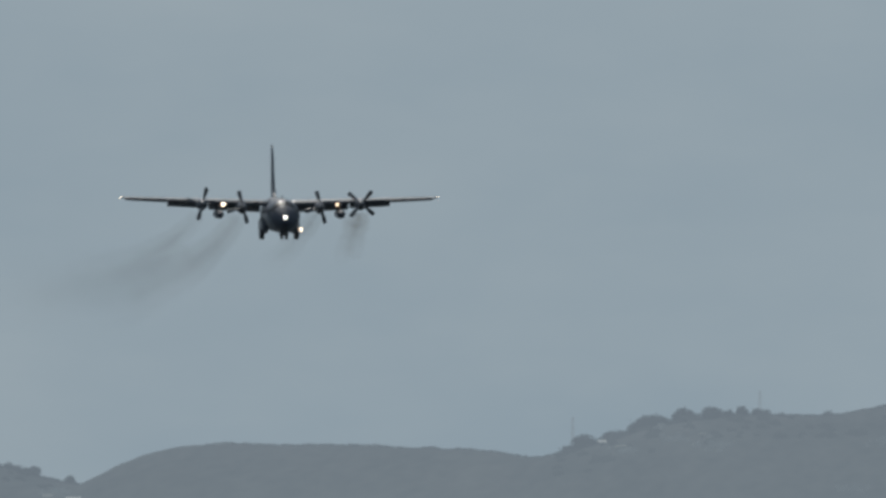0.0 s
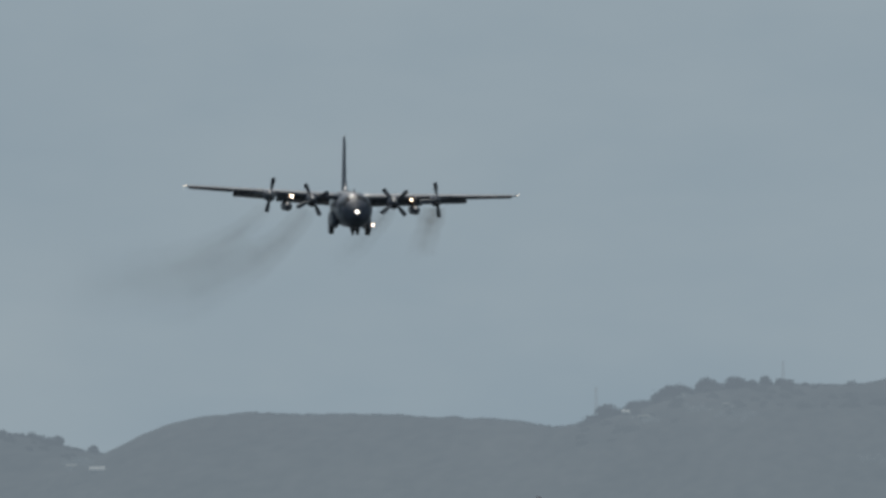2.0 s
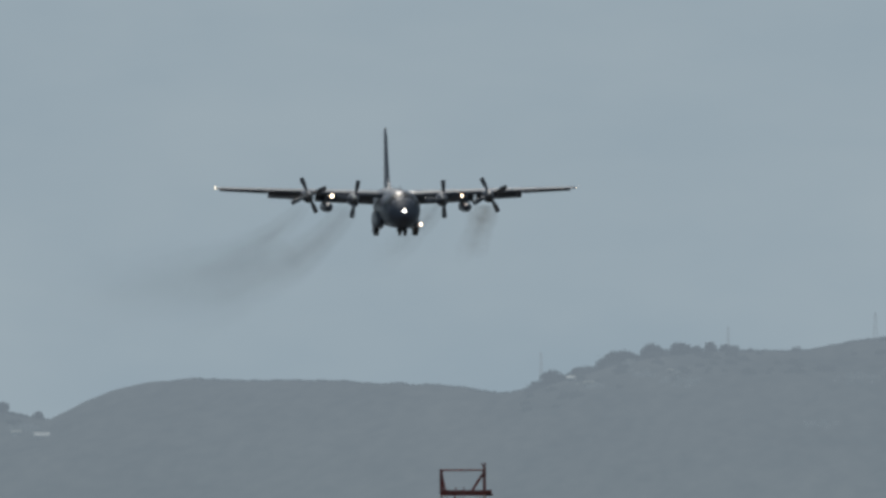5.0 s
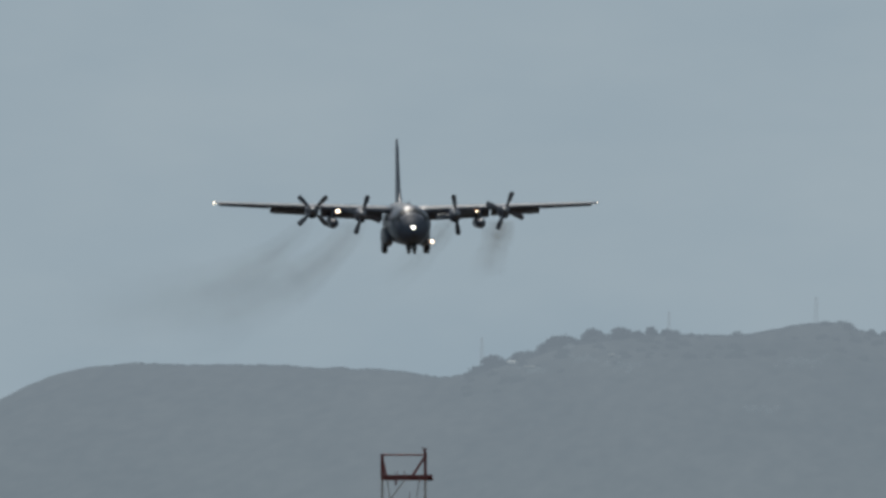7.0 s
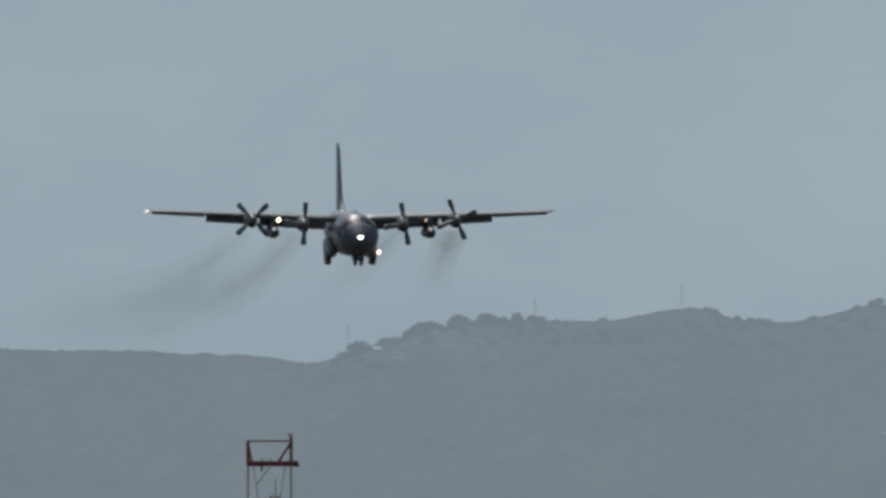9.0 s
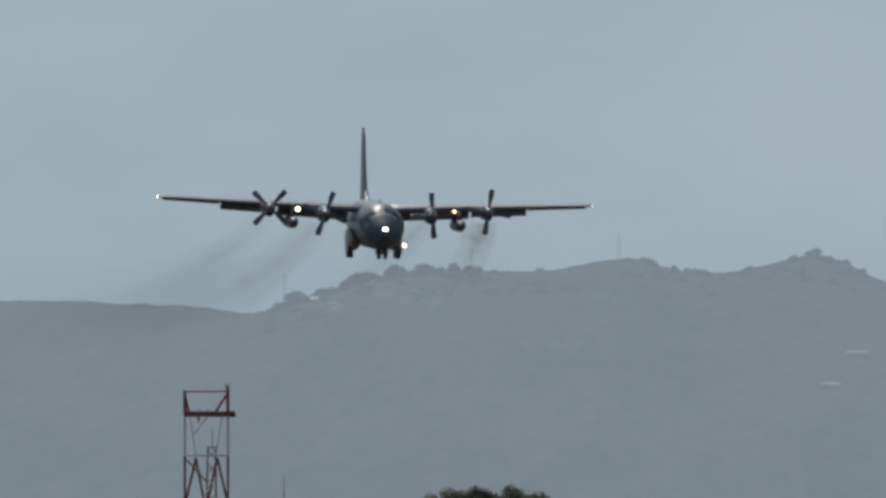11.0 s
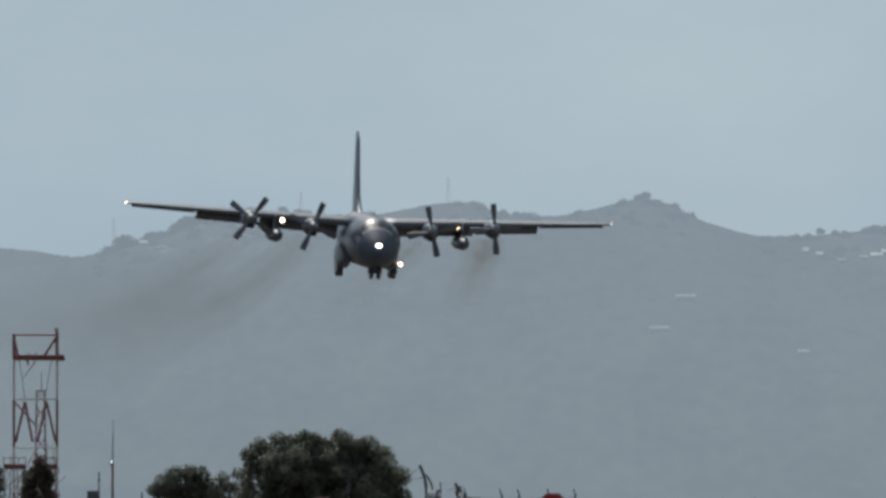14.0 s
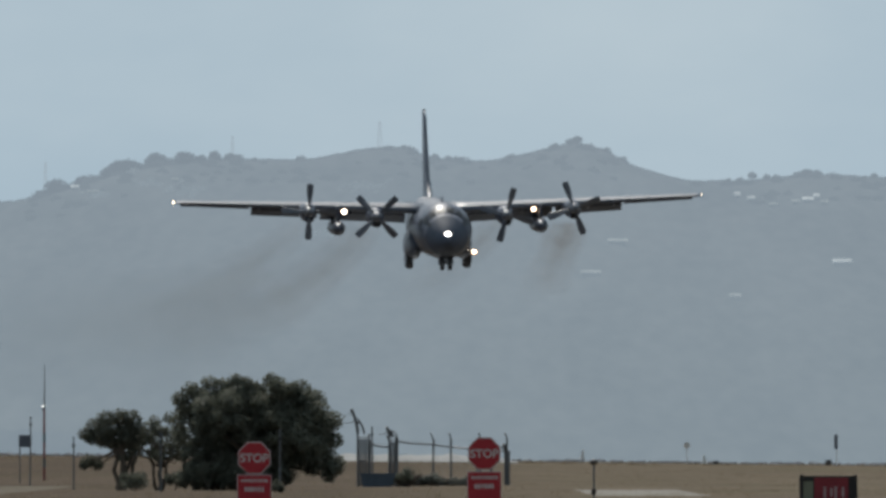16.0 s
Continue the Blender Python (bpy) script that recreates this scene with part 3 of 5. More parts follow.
def wings():
    for s in (-1, 1):
        bm = loft(bmesh.new(), [foil(s * x, th) for x, th in ((0, 0.165), (2.3, 0.165), (6, 0.16), (10, 0.15), (14, 0.125), (18, 0.1), (19.8, 0.09), (20.15, 0.05))])
        w = part("wing", bm, M_WING, air, smooth=True)
        # de-icing strip on the leading edge
        bm = bmesh.new()
        rings = []
        for x in (2.4, 6, 10, 14, 19.7):
            c, z0 = chord_at(x), wing_z(x)
            th = 0.16 - 0.0033 * x
            rings.append([(s * x, -0.3 * c - 0.012 + dy * c, z0 + dz * c * th + 0.002) for dy, dz in ((0.012, 0.06), (0.002, 0.02), (0, -0.02), (0.008, -0.17), (0.035, -0.3), (0.06, 0))])
        loft(bm, rings)
        part("leading_edge_boot", bm, M_DARK, w)
        # lowered flaps in two lengths, aileron beyond
        for x0, x1, ch, drop in ((2.35, 8.9, 1.35, 34), (9.1, 14.2, 1.1, 34), (14.35, 19.6, 0.8, 4)):
            rings = []
            for x in (x0, x1):
                c, z0 = chord_at(x), wing_z(x)
                hy, hz = c * 0.42, z0 - 0.07 * c
                d = radians(drop)
                prof = [(0, 0.11), (0.12, 0.13), (0.6, 0.08), (1, 0.0), (0.6, -0.06), (0.1, -0.11), (0, -0.06)]
                rings.append([(s * x, hy + p * ch * math.cos(d) + q * math.sin(d), hz - p * ch * math.sin(d) + q * math.cos(d)) for p, q in prof])
            part("aileron" if x0 > 14 else "flap", loft(bmesh.new(), rings), M_GREY, w)
        # flap track fairings
        for x in (3.6, 6.6, 11.6, 13.6):
            c, z0 = chord_at(x), wing_z(x)
            bm = loft(bmesh.new(), [ring_y(y, s * x, z0 - 0.09 * c - d, r, r * 1.2, 10) for y, r, d in ((0.1 * c, 0.03, 0), (0.28 * c, 0.1, 0.02), (0.48 * c, 0.1, 0.1), (0.62 * c, 0.03, 0.3))])
            part("track_fairing", bm, M_WING, w, smooth=True)
        # wing-tip light and landing light
        bm = lathe_y(bmesh.new(), [(-0.2, 0.03), (-0.1, 0.08), (0.05, 0.09), (0.3, 0.07), (0.5, 0.02)], s * 20.15, wing_z(20.1) + 0.03, 14)
        part("tip_light", bm, M_TIPLAMP, w, "lit warm wing-tip light")
        lx = 7.25
        bm = bmesh.new()
        bmesh.ops.create_uvsphere(bm, u_segments=16, v_segments=10, radius=0.17 if s < 0 else 0.13, matrix=Matrix.Translation((s * lx, -0.3 * chord_at(lx) - 0.06, wing_z(lx) - 0.27)) @ Matrix.Diagonal((1, 0.4, 1, 1)))
        lamp = part("landing_light", bm, M_LAMP, w, "lit warm-white landing light in the leading edge", smooth=True)
        bm = bmesh.new()
        bmesh.ops.create_cone(bm, segments=20, radius1=0.24, radius2=0.24, depth=0.2, cap_ends=True,
                              matrix=Matrix.Translation((s * lx, -0.3 * chord_at(lx) + 0.12, wing_z(lx) - 0.25)) @ Matrix.Rotation(radians(90), 4, "X"))
        part("lamp_housing", bm, M_STEEL, lamp)
        # added glowing ring, gives the landing light its orange fringe
        bm = bmesh.new()
        bmesh.ops.create_cone(bm, segments=20, radius1=0.17, radius2=0.2, depth=0.05, cap_ends=True,
                              matrix=Matrix.Translation((s * lx, -0.3 * chord_at(lx) - 0.01, wing_z(lx) - 0.26)) @ Matrix.Rotation(radians(90), 4, "X"))
        part("halo_ring", bm, M_GLOW, lamp, "glowing ring added for the orange halo of the lamp")


PROP_Y = -4.75
HUBS = [(-10.1, 0.27), (-4.95, -0.17), (4.95, -0.17), (10.1, 0.27)]


def engines():
    props = []
    for x, z in HUBS:
        bm = loft(bmesh.new(), [ring_y(y, x, z + dz, rx, rz, 24, 2.3) for y, rx, rz, dz in
                                ((-4.45, 0.42, 0.44, 0.0), (-4.2, 0.52, 0.6, -0.06), (-3.3, 0.6, 0.72, -0.1), (-2.0, 0.64, 0.72, -0.08),
                                 (-0.8, 0.64, 0.62, -0.08), (0.8, 0.55, 0.5, -0.12), (2.2, 0.42, 0.36, -0.14), (3.1, 0.36, 0.3, -0.14))])
        nac = part("engine_nacelle", bm, M_GREY, air, smooth=True)
        bm = loft(bmesh.new(), [ring_y(y, x, z - 0.56 + d, rx, rz, 20, 2.6) for y, rx, rz, d in ((-4.62, 0.26, 0.2, 0), (-4.5, 0.34, 0.28, 0), (-3.4, 0.36, 0.3, 0.02), (-1.6, 0.2, 0.15, 0.12))])
        part("intake_scoop", bm, M_GREY, nac, smooth=True)
        bm = loft(bmesh.new(), [ring_y(y, x, z - 0.56, 0.27, 0.21, 18, 2.6) for y in (-4.66, -4.6)])
        part("intake_mouth", bm, M_BLACK, nac, "black air intake under the spinner")
        bm = lathe_y(bmesh.new(), [(3.0, 0.3), (3.5, 0.3), (3.52, 0.24)], x, z - 0.14, 20)
        part("tailpipe", bm, M_STEEL, nac, "sooty metal exhaust pipe", smooth=True)
        # propeller: hub and spinner, turning about its own centre
        bm = lathe_y(bmesh.new(), [(-0.82, 0.03), (-0.78, 0.12), (-0.6, 0.25), (-0.3, 0.36), (0.0, 0.42), (0.28, 0.43)], 0, 0, 24)
        prop = part("propeller", bm, M_BLADE, air, "dark propeller hub with four broad blades", smooth=True)
        for k in range(4):
            rings = []
            for r, wd, th, tw in ((0.36, 0.2, 0.16, 55), (0.6, 0.3, 0.1, 47), (0.95, 0.45, 0.07, 38), (1.4, 0.56, 0.05, 31), (1.86, 0.58, 0.04, 26), (2.05, 0.53, 0.03, 24), (2.12, 0.4, 0.02, 23)):
                a = radians(tw)
                ring = [(math.cos(q) * wd / 2, math.sin(q) * th / 2) for q in [2 * math.pi * i / 10 for i in range(10)]]
                rings.append([(p * math.cos(a) - q * math.sin(a), p * math.sin(a) + q * math.cos(a), r) for p, q in ring])
            bm = loft(bmesh.new(), rings)
            turn = Matrix.Rotation(radians(90 * k), 4, "Y")
            bmesh.ops.transform(bm, matrix=turn, verts=bm.verts)
            part("propeller_blade", bm, M_BLADE, prop, smooth=True)
        props.append((prop, x, z))
    return props


def tanks():
    for s in (-1, 1):
        x, z = s * 7.75, wing_z(7.75) - 1.54
        prof = [(-3.6, 0.04), (-3.48, 0.2), (-3.1, 0.38), (-2.5, 0.5), (-1.7, 0.56), (3.0, 0.56), (4.4, 0.42), (5.4, 0.2), (5.9, 0.05)]
        t = part("underwing_tank", lathe_y(bmesh.new(), prof, x, z, 28), M_GREY, air, "grey external fuel tank under the wing", smooth=True)
        bm = loft(bmesh.new(), [ring_y(y, x, z + 1.0, w, 0.75, 12, 4) for y, w in ((-2.6, 0.02), (-1.9, 0.12), (1.2, 0.14), (2.2, 0.03))])
        part("pylon", bm, M_GREY, t, smooth=True)


def tail():
    bm = bmesh.new()
    rings = []
    for z, y0, y1, th in ((0.2, 6.0, 16.9, 0.6), (1.0, 9.4, 17.0, 0.62), (2.2, 11.2, 17.1, 0.48), (4.5, 12.5, 17.2, 0.38), (6.8, 13.6, 17.3, 0.28), (7.24, 14.1, 17.3, 0.18), (7.4, 14.6, 17.2, 0.06)):
        c = y1 - y0
        pts = [(0, 0), (0.06, 0.6), (0.2, 0.95), (0.4, 1.0), (0.7, 0.6), (1.0, 0.06)]
        ring = [(w * th / 2, y0 + k * c, z) for k, w in pts] + [(-w * th / 2, y0 + k * c, z) for k, w in pts[::-1][:-1]]
        rings.append(ring)
    fin = part("tail_fin", loft(bm, rings), M_GREY, air, smooth=True)
    bm = loft(bmesh.new(), [[(w, y0 + dy, z) for w, dy in ((0, -0.03), (0.09, 0.12), (0, 0.2), (-0.09, 0.12))] for z, y0 in ((2.2, 11.2), (4.5, 12.5), (6.6, 13.6))])
    part("fin_boot", bm, M_DARK, fin)
    for s in (-1, 1):
        rings = []
        for x, y0, c, th in ((0.4, 12.6, 4.2, 0.42), (4.0, 13.1, 3.4, 0.32), (7.6, 13.7, 2.5, 0.2), (8.05, 14.1, 1.8, 0.08)):
            pts = [(0, 0), (0.06, 0.6), (0.25, 1.0), (0.6, 0.7), (1.0, 0.06)]
            rings.append([(s * x, y0 + k * c, 0.2 + w * th / 2) for k, w in pts] + [(s * x, y0 + k * c, 0.2 - w * th / 2) for k, w in pts[::-1][:-1]])
        part("tailplane", loft(bmesh.new(), rings), M_GREY, air, smooth=True)
    bm = bmesh.new()
    bmesh.ops.create_uvsphere(bm, u_segments=12, v_segments=8, radius=0.12, matrix=Matrix.Translation((0, 15.2, 7.42)))
    part("beacon", bm, M_GREY, fin)


def wheel(parent, x, y, z, r, w):
    prof = [(-w / 2, r * 0.6), (-w / 2, r * 0.86), (-w * 0.36, r * 0.97), (0, r), (w * 0.36, r * 0.97), (w / 2, r * 0.86), (w / 2, r * 0.6)]
    turn = Matrix.Translation((x, y, z)) @ Matrix.Rotation(radians(90), 4, "Z")
    bm = lathe_y(bmesh.new(), prof, 0, 0, 24)
    bmesh.ops.transform(bm, matrix=turn, verts=bm.verts)
    tyre = part("tyre", bm, M_TYRE, parent, smooth=True)
    bm = lathe_y(bmesh.new(), [(-w / 2 - 0.01, r * 0.3), (-w / 2 + 0.04, r * 0.56), (w / 2 - 0.04, r * 0.56), (w / 2 + 0.01, r * 0.3)], 0, 0, 18)
    bmesh.ops.transform(bm, matrix=turn, verts=bm.verts)
    part("rim", bm, M_STEEL, parent)


def gear():
    for s in (-1, 1):
        bm = loft(bmesh.new(), [ring_y(y, s * 1.92, zc, w * 0.82, h, 22, 2.8) for y, w, zc, h in
                                ((-3.2, 0.05, -2.6, 0.1), (-2.6, 0.42, -2.56, 0.62), (-1.6, 0.66, -2.5, 0.92), (0, 0.72, -2.55, 1.06), (3.2, 0.7, -2.55, 1.04), (5.2, 0.4, -2.5, 0.5), (6.6, 0.06, -2.3, 0.12))])
        sp = part("gear_fairing", bm, M_GREY, air, "bulged main-gear fairing on the fuselage side", smooth=True)
        part("gear_door", box(bmesh.new(), s * 2.47, 0.75, -3.55, 0.06, 3.1, 0.7, bevel=0.02), M_GREY, sp)
        for y in (0.05, 1.6):
            part("main_gear_leg", bar(bmesh.new(), (s * 2.2, y, -2.7), (s * 2.2, y, -3.7), 0.11, 10), M_STEEL, sp)
            w = part("main_wheel", bar(bmesh.new(), (s * 2.0, y, -3.63), (s * 2.4, y, -3.63), 0.14, 10), M_STEEL, air)
            wheel(w, s * 2.2, y, -3.63, 0.69, 0.5)
        if s < 0:
            continue
        bm = bmesh.new()
        rr = 0.135
        bmesh.ops.create_uvsphere(bm, u_segments=14, v_segments=8, radius=rr, matrix=Matrix.Translation((s * 2.62, -2.1, -3.02)) @ Matrix.Diagonal((1, 0.5, 1, 1)))
        part("fairing_light", bm, M_LAMP, sp, "lit warm-white taxi light on the gear fairing", smooth=True)
        # added glowing ring, gives the fairing light its orange fringe
        bm = bmesh.new()
        bmesh.ops.create_cone(bm, segments=18, radius1=rr * 1.3, radius2=rr * 1.5, depth=0.05, cap_ends=True,
                              matrix=Matrix.Translation((s * 2.62, -2.04, -3.04)) @ Matrix.Rotation(radians(90), 4, "X"))
        part("halo_ring", bm, M_GLOW, sp, "glowing ring added for the orange halo of the lamp")
    ng = part("nose_gear_leg", bar(bmesh.new(), (0, -8.9, -2.9), (0, -9.0, -3.75), 0.1, 10), M_STEEL, air)
    part("drag_strut", bar(bmesh.new(), (0, -8.0, -3.1), (0, -8.95, -3.6), 0.05, 8), M_STEEL, ng)
    for s in (-1, 1):
        w = part("nose_wheel", bar(bmesh.new(), (s * 0.1, -9.0, -3.72), (s * 0.42, -9.0, -3.72), 0.08, 10), M_STEEL, air)
        wheel(w, s * 0.29, -9.0, -3.72, 0.48, 0.32)
        part("nose_gear_door", box(bmesh.new(), s * 0.52, -8.7, -3.5, 0.04, 1.3, 0.55, bevel=0.012), M_GREY, ng)
    bm = bmesh.new()
    bmesh.ops.create_uvsphere(bm, u_segments=16, v_segments=10, radius=0.2, matrix=Matrix.Translation((-0.02, -12.1, -1.36)) @ Matrix.Diagonal((1.15, 0.7, 0.8, 1)))
    part("nose_light", bm, M_LAMPW, air, "lit white light on the nose", smooth=True)


fuselage()
wings()
PROPS = engines()
tanks()
tail()
gear()


# ---- exhaust smoke: thin veils of soot behind each engine, drifting to one side and sinking ----
def smoke_material(strength):
    """Thin soot, torn by eddies, that fades to its edges and along its length."""
    m = bpy.data.materials.new("exhaust_soot")
    m.use_nodes = True
    n, l = m.node_tree.nodes, m.node_tree.links
    n.clear()
    out, mix = n.new("ShaderNodeOutputMaterial"), n.new("ShaderNodeMixShader")
    clear, soot, back, glow = n.new("ShaderNodeBsdfTransparent"), n.new("ShaderNodeMixShader"), n.new("ShaderNodeBsdfDiffuse"), n.new("ShaderNodeBsdfTranslucent")
    for k, side in enumerate((back, glow)):
        side.inputs["Color"].default_value = (0.185, 0.142, 0.095, 1)
        l.new(side.outputs[0], soot.inputs[k + 1])
    uv, sep = n.new("ShaderNodeTexCoord"), n.new("ShaderNodeSeparateXYZ")
    l.new(uv.outputs["UV"], sep.inputs[0])

    def curve(source, stops):
        r = n.new("ShaderNodeValToRGB")
        r.color_ramp.interpolation = "EASE"
        while len(r.color_ramp.elements) < len(stops):
            r.color_ramp.elements.new(0.5)
        for e, (at, v) in zip(r.color_ramp.elements, stops):
            e.position, e.color = at, (v, v, v, 1)
        l.new(source, r.inputs["Fac"])
        return r.outputs["Color"]

    along = curve(sep.outputs["X"], [(0.0, 0.0), (0.08, 0.8), (0.24, 1.0), (0.5, 0.55), (1.0, 0.0)])
    across = curve(sep.outputs["Y"], [(0.0, 0.0), (0.24, 0.5), (0.5, 1.0), (0.76, 0.5), (1.0, 0.0)])
    mp, eddy, info, shift = n.new("ShaderNodeMapping"), n.new("ShaderNodeTexNoise"), n.new("ShaderNodeObjectInfo"), n.new("ShaderNodeVectorMath")
    mp.inputs["Scale"].default_value = (3.4, 1.1, 1.0)
    eddy.inputs["Scale"].default_value, eddy.inputs["Detail"].default_value, eddy.inputs["Roughness"].default_value = 1.6, 5, 0.6
    shift.operation = "ADD"
    grow = n.new("ShaderNodeMath")
    grow.operation, grow.inputs[1].default_value = "MULTIPLY", 40.0
    l.new(info.outputs["Random"], grow.inputs[0])
    l.new(uv.outputs["UV"], mp.inputs["Vector"])
    l.new(mp.outputs["Vector"], shift.inputs[0])
    l.new(grow.outputs[0], shift.inputs[1])
    l.new(shift.outputs["Vector"], eddy.inputs["Vector"])
    torn = curve(eddy.outputs["Fac"], [(0.3, 0.62), (0.68, 1.0)])
    last = None
    for source in (along, across, torn):
        k = n.new("ShaderNodeMath")
        k.operation = "MULTIPLY"
        l.new(source, k.inputs[0])
        if last:
            l.new(last, k.inputs[1])
        else:
            k.inputs[1].default_value = strength
        last = k.outputs[0]
    l.new(last, mix.inputs["Fac"])
    l.new(clear.outputs[0], mix.inputs[1])
    l.new(soot.outputs[0], mix.inputs[2])
    l.new(mix.outputs[0], out.inputs["Surface"])
    return m


def smoke(x, z, drift, sink, length, r0, r1, strength, seed, ease=1.9):
    """Two veils crossing in the middle of the trail, so that it has body from every side."""
    verts, faces, uvs = [], [], []
    n, w = 40, 8

    def middle(k):
        wob = 0.9 * noise.noise((k * 3.5, seed * 3.1, 0.0)) * k
        return Vector((x + drift * k ** 1.45 + wob, 3.6 + length * k, z - 0.5 - sink * (1 - (1 - k) ** ease) + 0.8 * noise.noise((k * 4, seed * 1.7, 9.0)) * k))

    for turn in (-28, 28):
        base = len(verts)
        for i in range(n + 1):
            k = i / n
            d = middle(min(1, k + 0.01)) - middle(max(0, k - 0.01))
            side = Vector((-d.z, 0, d.x)).normalized() * math.cos(radians(turn)) + Vector((0, 1, 0)) * math.sin(radians(turn))
            r = r0 + (r1 - r0) * k ** 1.1
            for j in range(w + 1):
                v = 2 * j / w - 1
                verts.append(middle(k) + side * r * v * (1 + 0.25 * noise.noise((k * 6, seed, turn))))
        for i in range(n):
            for j in range(w):
                a = base + i * (w + 1) + j
                faces.append((a, a + 1, a + w + 2, a + w + 1))
                uvs += [i / n, j / w, i / n, (j + 1) / w, (i + 1) / n, (j + 1) / w, (i + 1) / n, j / w]
    ob = cloud_object("exhaust_smoke", verts, faces, smoke_material(strength))
    ob.data.polygons.foreach_set("use_smooth", [True] * len(faces))
    ob.data.uv_layers.new(name="trail").data.foreach_set("uv", uvs)
    return tagged(ob, "thin brown exhaust smoke trailing behind a turboprop engine", "smoke", "smoke trails", "stuff")


SMOKE = [smoke(HUBS[0][0], 0.2, -26.0, 11.6, 140, 1.2, 6.5, 0.095, 1, 1.6), smoke(HUBS[1][0], 0.1, -22.0, 13.0, 150, 1.5, 7.0, 0.15, 2, 1.6),
         smoke(HUBS[2][0], 0.1, -6.5, 8.2, 70, 1.4, 2.8, 0.15, 3, 1.0), smoke(HUBS[3][0], -0.2, -0.7, 6.6, 28, 2.0, 2.6, 0.28, 4, 1.0),
         smoke(-11.0, -5.0, -30.0, 6.5, 160, 3.0, 9.0, 0.048, 5, 1.6)]


# ---- trees and shrubs ----
def limb(bm, a, b, r0, r1, rng, bends=4, wander=0.12):
    """A crooked tapering limb of short lengths."""
    a, b = Vector(a), Vector(b)
    prev = a
    for i in range(1, bends + 1):
        k = i / bends
        p = a.lerp(b, k)
        if i < bends:
            p += Vector((rng.uniform(-1, 1), rng.uniform(-1, 1), rng.uniform(-0.5, 0.5))) * wander * (b - a).length
        bar(bm, prev, p, r0 + (r1 - r0) * (i - 1) / bends, 7, r0 + (r1 - r0) * k)
        prev = p


def tree(name, x, y, label, trunk_h, trunk_r, clumps, leaf, per_clump, seed, stems=()):
    """Tapered trunk, a limb to each clump, and a crown of leafy clumps: (dx, dy, z, radius)."""
    rng = random.Random(seed)
    t = thing(name, pose(x, y, lie(x, y)), label, "tree" if name == "tree" else "shrub")
    bm = bmesh.new()
    limb(bm, (0, 0, -0.1), (0.1, 0, trunk_h), trunk_r, trunk_r * 0.7, rng, 3, 0.06)
    for foot, dx, z in stems:
        limb(bm, (foot, 0, -0.1), (dx, 0.1, z), trunk_r * 0.75, trunk_r * 0.3, rng, 5, 0.05)
    for dx, dy, z, r in clumps:
        if rng.random() < 0.6:
            limb(bm, (0.1, 0, trunk_h * 0.92), (dx, dy, z), trunk_r * 0.5, 0.02, rng, 4, 0.1)
    part("trunk", bm, M_BARK, t)
    verts, faces = [], []
    for dx, dy, z, r in clumps:
        leaf_cloud(verts, faces, (dx, dy, z), r, int(per_clump * max(0.3, r * r * 2.2)), leaf, rng, 0.82, 0.04)
    cloud_object("crown", verts, faces, M_LEAF, t)
    return t


def dome(cx, cz, rx, rz, ry, n, seed, r0=0.4, r1=0.75, floor=0.5):
    """Clumps on and inside a rounded crown."""
    rng = random.Random(seed)
    out = []
    while len(out) < n:
        a, b = rng.uniform(0, 2 * math.pi), rng.uniform(-0.55, 1.0)
        k = rng.uniform(0.35, 1.0) ** 0.5
        c = math.sqrt(max(0, 1 - b * b))
        z = cz + rz * b * k
        if z > floor:
            out.append((cx + rx * c * math.cos(a) * k, ry * c * math.sin(a) * k, z, rng.uniform(r0, r1)))
    return out


big = dome(-1.0, 2.85, 2.3, 1.8, 2.2, 80, 11, 0.34, 0.56, 1.2) + dome(1.5, 2.3, 1.95, 1.8, 2.2, 66, 12, 0.34, 0.56, 0.6)
big += dome(0.2, 4.0, 2.3, 0.75, 1.6, 34, 13, 0.26, 0.42, 3.7)
big += [(-2.6 + 0.42 * k, 0.2 * (-1) ** k, z, 0.46) for k in range(8) for z in (0.75, 1.25)] + [(3.35, -0.2, 0.95, 0.42), (3.15, 0, 0.6, 0.36)]
